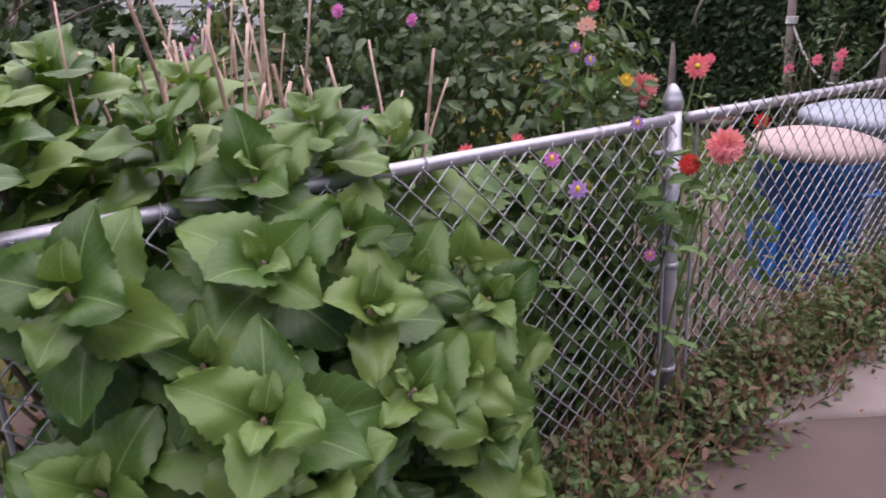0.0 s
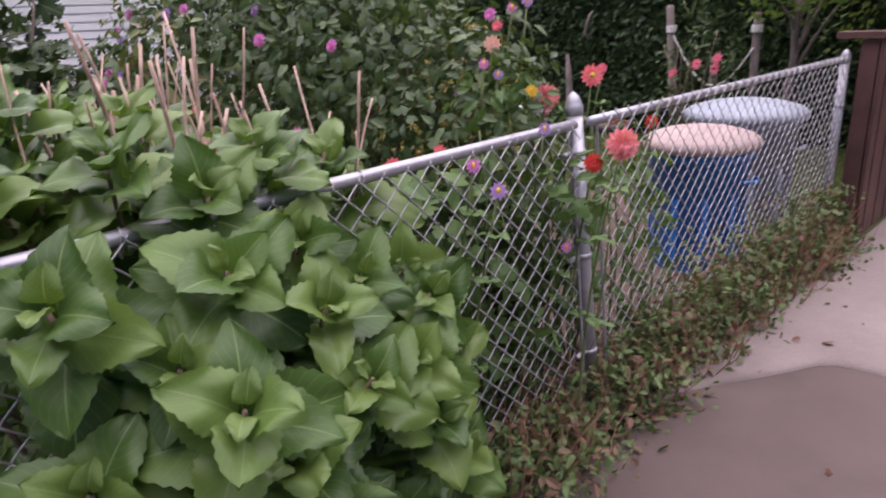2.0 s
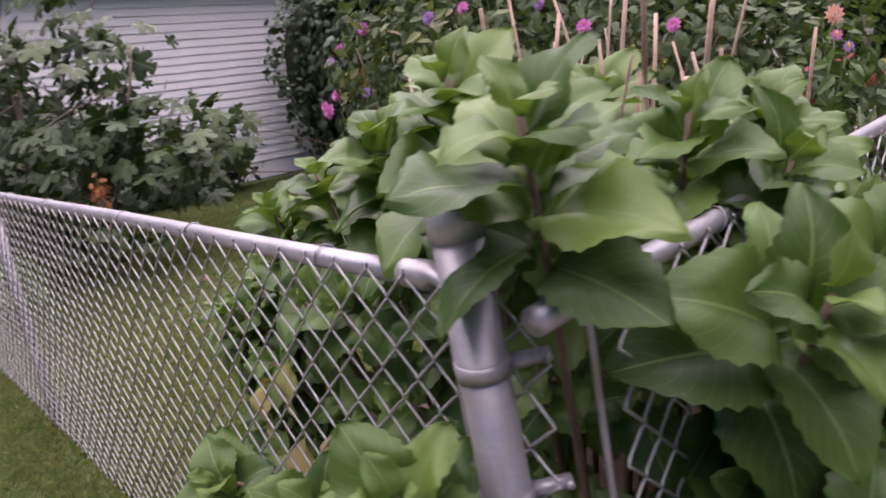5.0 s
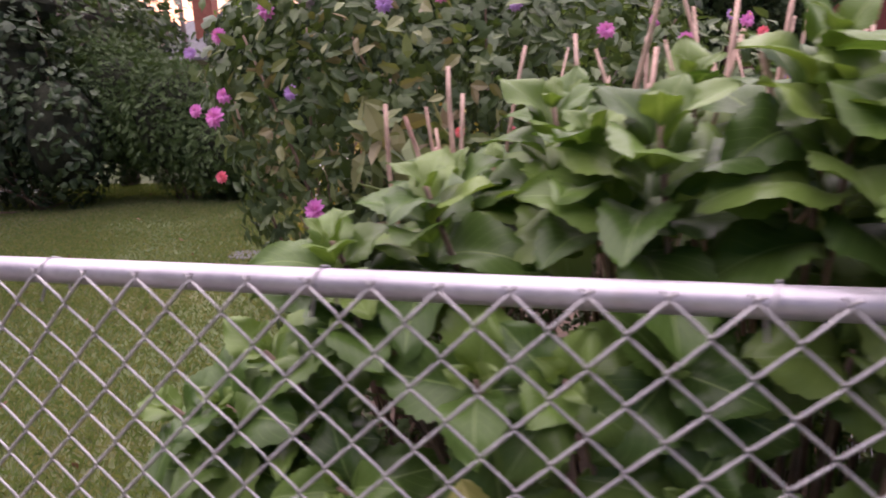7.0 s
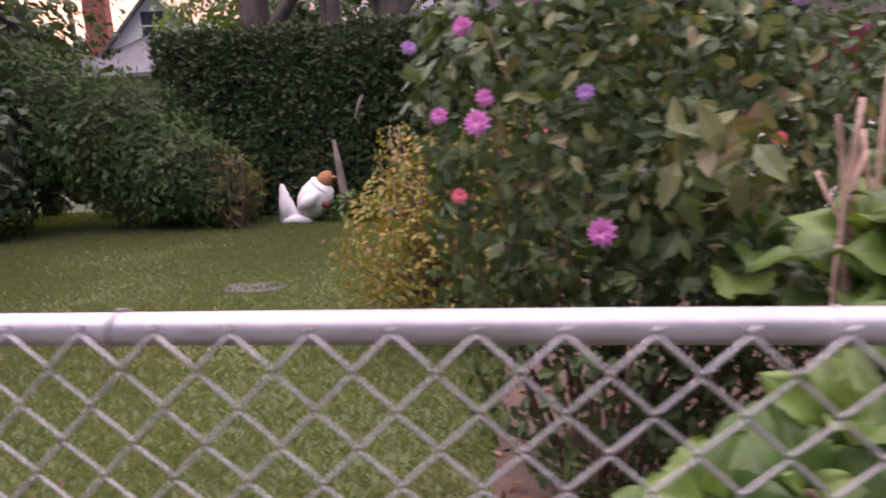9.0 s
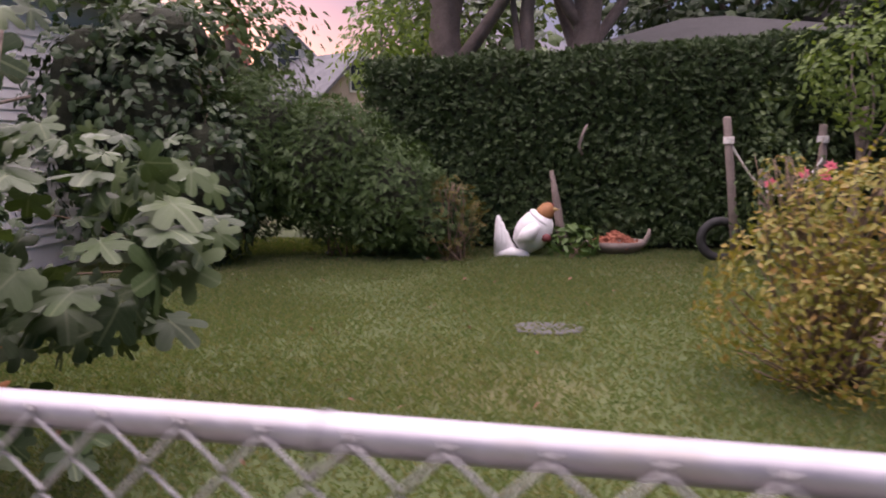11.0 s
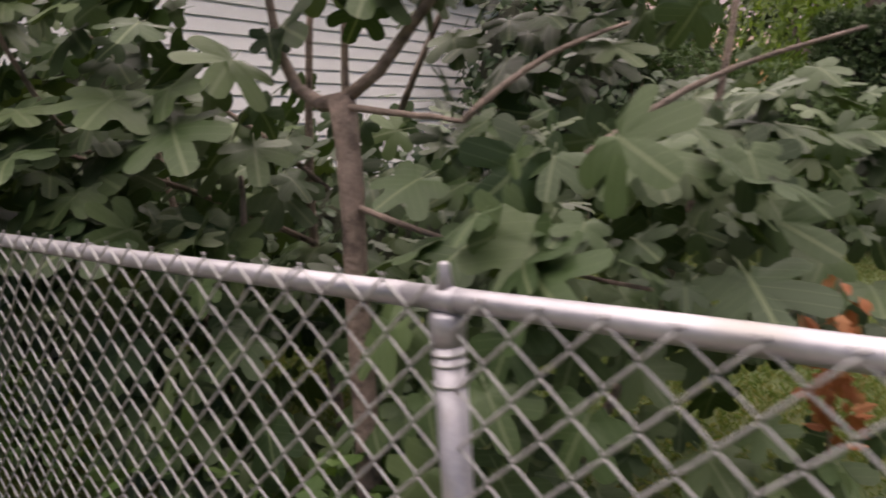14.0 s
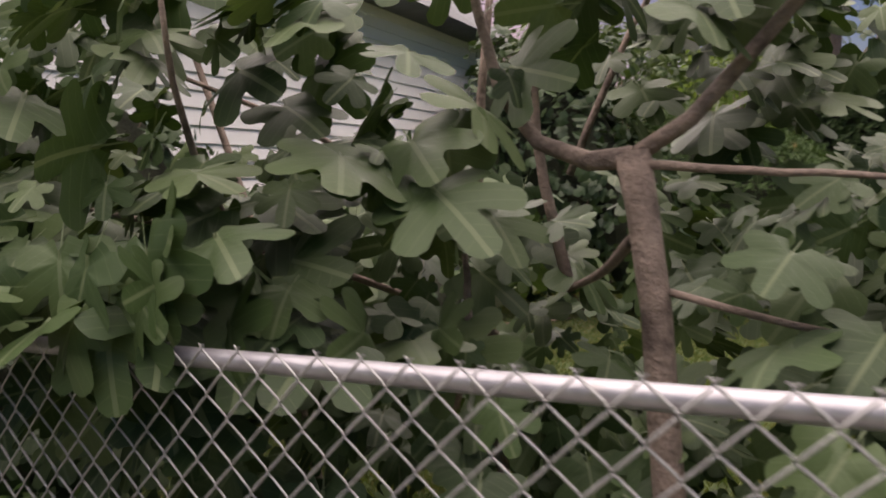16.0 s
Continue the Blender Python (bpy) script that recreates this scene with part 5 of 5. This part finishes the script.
solid("dry_stalks", stalks, M_REDSTALK, "thin reddish dry weed stalks", "weeds", "stuff")
litter = Geo()
for _ in range(700):
    x, y = rnd(-1.9, 0.1), rnd(0.1, 2.4)
    litter.stamp(SMALL, aim((x, y, rnd(0.03, 0.07)), any_way(), (rnd(-0.4, 0.4), rnd(-0.4, 0.4), 1), rnd(0.04, 0.08)))
for _ in range(60):
    x, y = rnd(-8, -2.5), rnd(0.5, 7.3)
    litter.stamp(SMALL, aim((x, y, 0.05), any_way(), (rnd(-0.4, 0.4), rnd(-0.4, 0.4), 1), rnd(0.04, 0.07)))
for x, y in ((0.62, 3.55), (0.78, 3.48), (0.55, 3.2), (0.5, 3.7), (0.45, 2.75), (0.9, 2.2), (1.2, 2.6), (0.8, 4.0)):
    litter.stamp(LOBED, aim((x, y, 0.03), any_way(), (rnd(-0.4, 0.4), rnd(-0.4, 0.4), 1), rnd(0.03, 0.055)))
solid("fallen_leaves", litter, M_LITTER, "brown fallen leaves on soil and lawn", "leaves", "stuff")

# ---------------------------------------------------------------- bins behind the side fence


def bin_(at, r, h, body, lid, label, tilt=0.0):
    b = thing("dustbin", at, label, "bin", "bins behind the fence")
    g = Geo()
    g.lathe([(r * 0.82, 0), (r * 0.84, 0.02), (r * 0.97, h * 0.86), (r * 1.03, h * 0.87), (r * 1.03, h * 0.95), (r * 0.98, h * 0.955)], at, 28)
    can = part("body", g, body, b, "", True)
    for k in range(10):
        q = 2 * math.pi * k / 10
        g = Geo()
        g.box((-0.02, -0.008, 0.08), (0.02, 0.012, h * 0.8), Matrix.Translation((at[0] + r * 0.9 * math.sin(q), at[1] - r * 0.9 * math.cos(q), at[2])) @ Matrix.Rotation(q, 4, "Z"))
        part("rib", g, body, can)
    g = Geo()
    g.lathe([(r * 1.06, h * 0.93), (r * 1.12, h * 0.94), (r * 1.12, h * 0.99), (r * 1.02, h * 1.02), (r * 0.7, h * 1.06), (r * 0.3, h * 1.085), (0.02, h * 1.09)], at, 28)
    part("lid", g, lid, b, "domed round lid", True)
    for s in (-1, 1):
        g = Geo()
        g.tube([(at[0] + s * (r * 1.0 + 0.05 * math.sin(q)), at[1] + 0.07 * math.cos(q), at[2] + h * 0.72) for q in np.linspace(0, math.pi, 8)], 0.012, 6)
        part("handle", g, body, b, "", True)


bin_((-0.42, 3.84, 0.02), 0.3, 0.8, M_BLUE, M_LID, "blue plastic dustbin with faded pinkish lid")
bin_((-0.55, 4.75, 0.02), 0.36, 0.84, M_GREYBIN, M_GREYBIN, "grey-blue plastic dustbin with domed lid")

# ---------------------------------------------------------------- things on the back lawn
hen, paint = Geo(), []


def hen_piece(geo, index):
    paint.extend([index] * len(geo.f))
    hen.put(np.concatenate(geo.v), geo.f)


def tilted(profile, at, angle, n=18, sx=1.0, sy=1.0):
    g = Geo()
    g.lathe(profile, (0, 0, 0), n, sx, sy)
    m = np.asarray(Matrix.Translation(at) @ Matrix.Rotation(angle, 4, "Y"))
    g.v = [v @ m[:3, :3].T + m[:3, 3] for v in g.v]
    return g


hen_piece(tilted([(0.04, -0.26), (0.14, -0.22), (0.2, -0.1), (0.215, 0.02), (0.19, 0.14), (0.14, 0.22), (0.06, 0.27)], (-4.46, 7.42, 0.3), radians(38), 20, 1.0, 0.8), 0)
hen_piece(tilted([(0.16, -0.03), (0.175, 0.0), (0.16, 0.02), (0.12, 0.04)], (-4.36, 7.42, 0.45), radians(42), 16, 1.0, 0.85), 0)
for k in range(5):
    g = Geo()
    x = -4.87 + 0.035 * k
    h = 0.5 - 0.055 * k - 0.012 * k * k
    g.tube([(x + 0.02 * k, 7.4, 0.0), (x + 0.012 * k, 7.4 + 0.01 * k, h * 0.5), (x, 7.4, h - 0.04), (x - 0.008, 7.4, h)], [0.075, 0.06, 0.036, 0.012], 8)
    hen_piece(g, 0)
g = Geo()
g.tube([(-4.92, 7.38, 0.0), (-4.9, 7.38, 0.02), (-4.7, 7.36, 0.05), (-4.55, 7.36, 0.03), (-4.5, 7.36, 0.01)], [0.02, 0.05, 0.07, 0.06, 0.02], 8)
hen_piece(g, 0)
for s in (-1, 1):
    g = Geo()
    g.tube([(-4.62, 7.42 + s * 0.12, 0.2), (-4.5, 7.42 + s * 0.17, 0.28), (-4.38, 7.42 + s * 0.15, 0.4)], [0.04, 0.1, 0.05], 8)
    hen_piece(g, 0)
hen_piece(tilted([(0.1, -0.06), (0.105, 0.0), (0.085, 0.07), (0.04, 0.115), (0.01, 0.125)], (-4.31, 7.41, 0.53), radians(30), 14, 1.0, 0.85), 1)
g = Geo()
g.tube([(-4.24, 7.4, 0.56), (-4.19, 7.4, 0.565), (-4.15, 7.4, 0.56)], [0.028, 0.02, 0.004], 6)
hen_piece(g, 2)
for k in range(3):
    g = Geo()
    g.tube([(-4.3 + 0.035 * k, 7.41, 0.6), (-4.29 + 0.035 * k, 7.41, 0.64 - 0.01 * k), (-4.28 + 0.035 * k, 7.41, 0.655 - 0.01 * k)], [0.02, 0.015, 0.004], 6)
    hen_piece(g, 3)
hen_piece(tilted([(0.02, -0.05), (0.06, -0.03), (0.065, 0.02), (0.02, 0.05)], (-4.3, 7.33, 0.24), radians(20), 10), 3)
statue = solid("hen_statue", hen, M_WHITE, "white hen garden figure with rust-brown head on the lawn", "garden figure", "", True)
for m in (M_RUSTPAINT, M_BEAK, M_COMB):
    statue.data.materials.append(m)
statue.data.polygons.foreach_set("material_index", np.array(paint, np.int32))

plank = Geo()
plank.tube([(-4.12, 7.66, 0), (-4.17, 7.7, 0.35), (-4.22, 7.74, 0.7), (-4.27, 7.78, 1.0)], [0.07, 0.055, 0.045, 0.025], 9)
solid("wooden_stake", plank, M_BARK2, "rough bare stem against the hedge", "stake", "", True)
twig = Geo()
twig.tube([(-3.9, 7.72, 1.18), (-3.94, 7.7, 1.28), (-3.9, 7.69, 1.4), (-3.86, 7.7, 1.5), (-3.84, 7.74, 1.54)], [0.012, 0.02, 0.018, 0.02, 0.008], 7)
solid("dry_twig", twig, M_GREYWOOD, "pale bare twig caught in the hedge", "twig", "", True)
shrub("plant_clump", (-3.98, 7.4, 0), "low clump of round green leaves", [((-3.98, 7.4, 0.14), (0.28, 0.2, 0.24), 150, 0.12)], [SMALL], M_BEDLEAF, 6)
pan = thing("chip_tray", (-3.5, 7.65, 0), "shallow curved tray heaped with red bark chips", "tray")
g = Geo()
g.lathe([(0.12, 0.0), (0.22, 0.02), (0.31, 0.08), (0.36, 0.16), (0.34, 0.16), (0.29, 0.1), (0.2, 0.05)], (-3.5, 7.65, 0), 20, 1.0, 0.6)
part("tray", g, M_GREYWOOD, pan, "", True)
g = Geo()
for _ in range(170):
    q, r = rnd(0, 6.28), rnd(0, 0.31)
    m = Matrix.Translation((-3.52 + r * math.cos(q), 7.64 + 0.55 * r * math.sin(q), 0.1 + 0.14 * (1 - r / 0.31) + rnd(0, 0.02))) @ Euler((rnd(0, 3), rnd(0, 3), rnd(0, 3))).to_matrix().to_4x4()
    g.box((-0.035, -0.015, -0.006), (0.035, 0.015, 0.006), m)
part("bark_chips", g, M_TERRA, pan, "", False, "stuff")
g = Geo()
g.tube([(-3.26, 7.6, 0.06), (-3.18, 7.6, 0.14), (-3.13, 7.6, 0.24), (-3.12, 7.6, 0.31)], [0.03, 0.032, 0.028, 0.012], 8)
part("curved_handle", g, M_GREYWOOD, pan, "pale curved handle", True)

stone = Geo()
n = 18
rim = [(0.27 * (1 + 0.1 * math.sin(3 * q + 1)) * math.cos(q), 0.17 * (1 + 0.08 * math.cos(2 * q)) * math.sin(q)) for q in np.arange(n) * 2 * math.pi / n]
stone.put([(-4.0 + x * 1.02, 4.35 + y * 1.02, -0.02) for x, y in rim] + [(-4.0 + x, 4.35 + y, 0.012) for x, y in rim] + [(-4.0 + x * 0.95, 4.35 + y * 0.95, 0.02) for x, y in rim], [(i, (i + 1) % n, n + (i + 1) % n, n + i) for i in range(n)] + [(n + i, n + (i + 1) % n, 2 * n + (i + 1) % n, 2 * n + i) for i in range(n)] + [tuple(range(2 * n, 3 * n))])
solid("stepping_stone", stone, M_STONE, "flat grey stepping stone sunk in the lawn", "stone")

for x, y, top, lx in ((-2.05, 7.05, 1.56, -0.14), (-1.25, 7.1, 1.45, -0.02), (-1.75, 7.3, 1.0, -0.03)):
    g = Geo()
    g.tube([(x, y, -0.05), (x + lx * 0.5, y, top * 0.5), (x + lx, y, top - 0.02), (x + lx, y, top)], [0.045, 0.042, 0.04, 0.03], 9)
    solid("garden_stake", g, M_GREYWOOD, "upright weathered wooden garden stake", "stake", "", True, "garden stakes").location.x -= 0.21
g = Geo()
t = np.linspace(0, 1, 20)
g.tube([(-2.17 + 0.9 * q, 7.04, 1.32 - 0.62 * math.sin(q * math.pi * 0.86) + 0.06 * q) for q in t], 0.012, 6)
for k in range(4):
    ring(g, (-2.165, 7.05, 1.29 + 0.018 * k), (0, 0, 1), 0.042, 0.012, 0.018)
    ring(g, (-1.27, 7.1, 1.27 + 0.018 * k), (0, 0, 1), 0.042, 0.012, 0.018)
solid("rope", g, M_ROPE, "sagging white rope tied between stakes", "rope", "", True).location.x -= 0.21
roses = thing("rose_bush", (-1.6, 6.6, 0), "thin rose bush with bright pink blooms", "shrub")
g = Geo()
blob_leaves(g, [SMALL], 420, (-1.6, 6.75, 0.75), (0.55, 0.3, 0.65), 0.07, 0.3)
blob_leaves(g, [SMALL], 90, (-1.75, 6.9, 1.55), (0.2, 0.2, 0.35), 0.1, 0.3)
part("foliage", g, M_SHRUB, roses, "", False, "stuff")
for at in ((-1.82, 6.55, 0.9), (-1.33, 6.47, 1.06), (-1.36, 6.5, 0.96), (-1.55, 6.5, 1.0)):
    bloom(roses, "flower", at, (-0.2, -1, 0.3), 0.055, M_PINK, 3, 8)
g = Geo()
for _ in range(8):
    limb(g, (-1.6 + rnd(-0.1, 0.1), 6.65, 0), (-1.6 + rnd(-0.5, 0.5), 6.7 + rnd(-0.2, 0.2), rnd(0.8, 1.4)), 0.01, 0.004, 0.08, 7, 5)
part("stem_mass", g, M_TWIG, roses, "", True, "stuff")
roses.location.x -= 0.24

tyre = Geo()
a = np.linspace(0, 2 * math.pi, 25)
tyre.tube([(-2.4 + 0.2 * math.cos(q), 7.2, 0.25 + 0.2 * math.sin(q)) for q in a], 0.05, 9)
solid("rubber_ring", tyre, M_RUBBER, "old black rubber ring leaning by the stakes", "rubber ring", "", True)

dead = thing("dead_fern", (-5.3, 1.15, 0), "withered rust-orange plant by the fig tree", "plant")
g = Geo()
blob_leaves(g, [SMALL, LOBED], 75, (-5.3, 1.15, 0.76), (0.075, 0.075, 0.24), 0.06, 0.2, None, 0.0, 0.5)
part("withered_leaves", g, M_RUST, dead, "", False, "stuff")
g = Geo()
limb(g, (-5.3, 1.15, 0), (-5.3, 1.15, 1.0), 0.008, 0.003, 0.03, 7, 5)
part("stem", g, M_TWIG, dead, "", True)
dead.location += Vector((-0.335, 0.05, 0))
undergrowth = thing("undergrowth", (-6.2, 0.35, 0), "low green undergrowth behind the front fence", "plants")
g = Geo()
for cxx in np.arange(-9.2, -4.9, 0.35):
    blob_leaves(g, [SMALL, LOBED], 70, (cxx, 0.45 + rnd(-0.1, 0.15), 0.2), (0.25, 0.22, rnd(0.15, 0.4)), 0.1, 0.2)
part("foliage", g, M_BEDLEAF, undergrowth, "", False, "stuff")
undergrowth.location.x -= 0.35
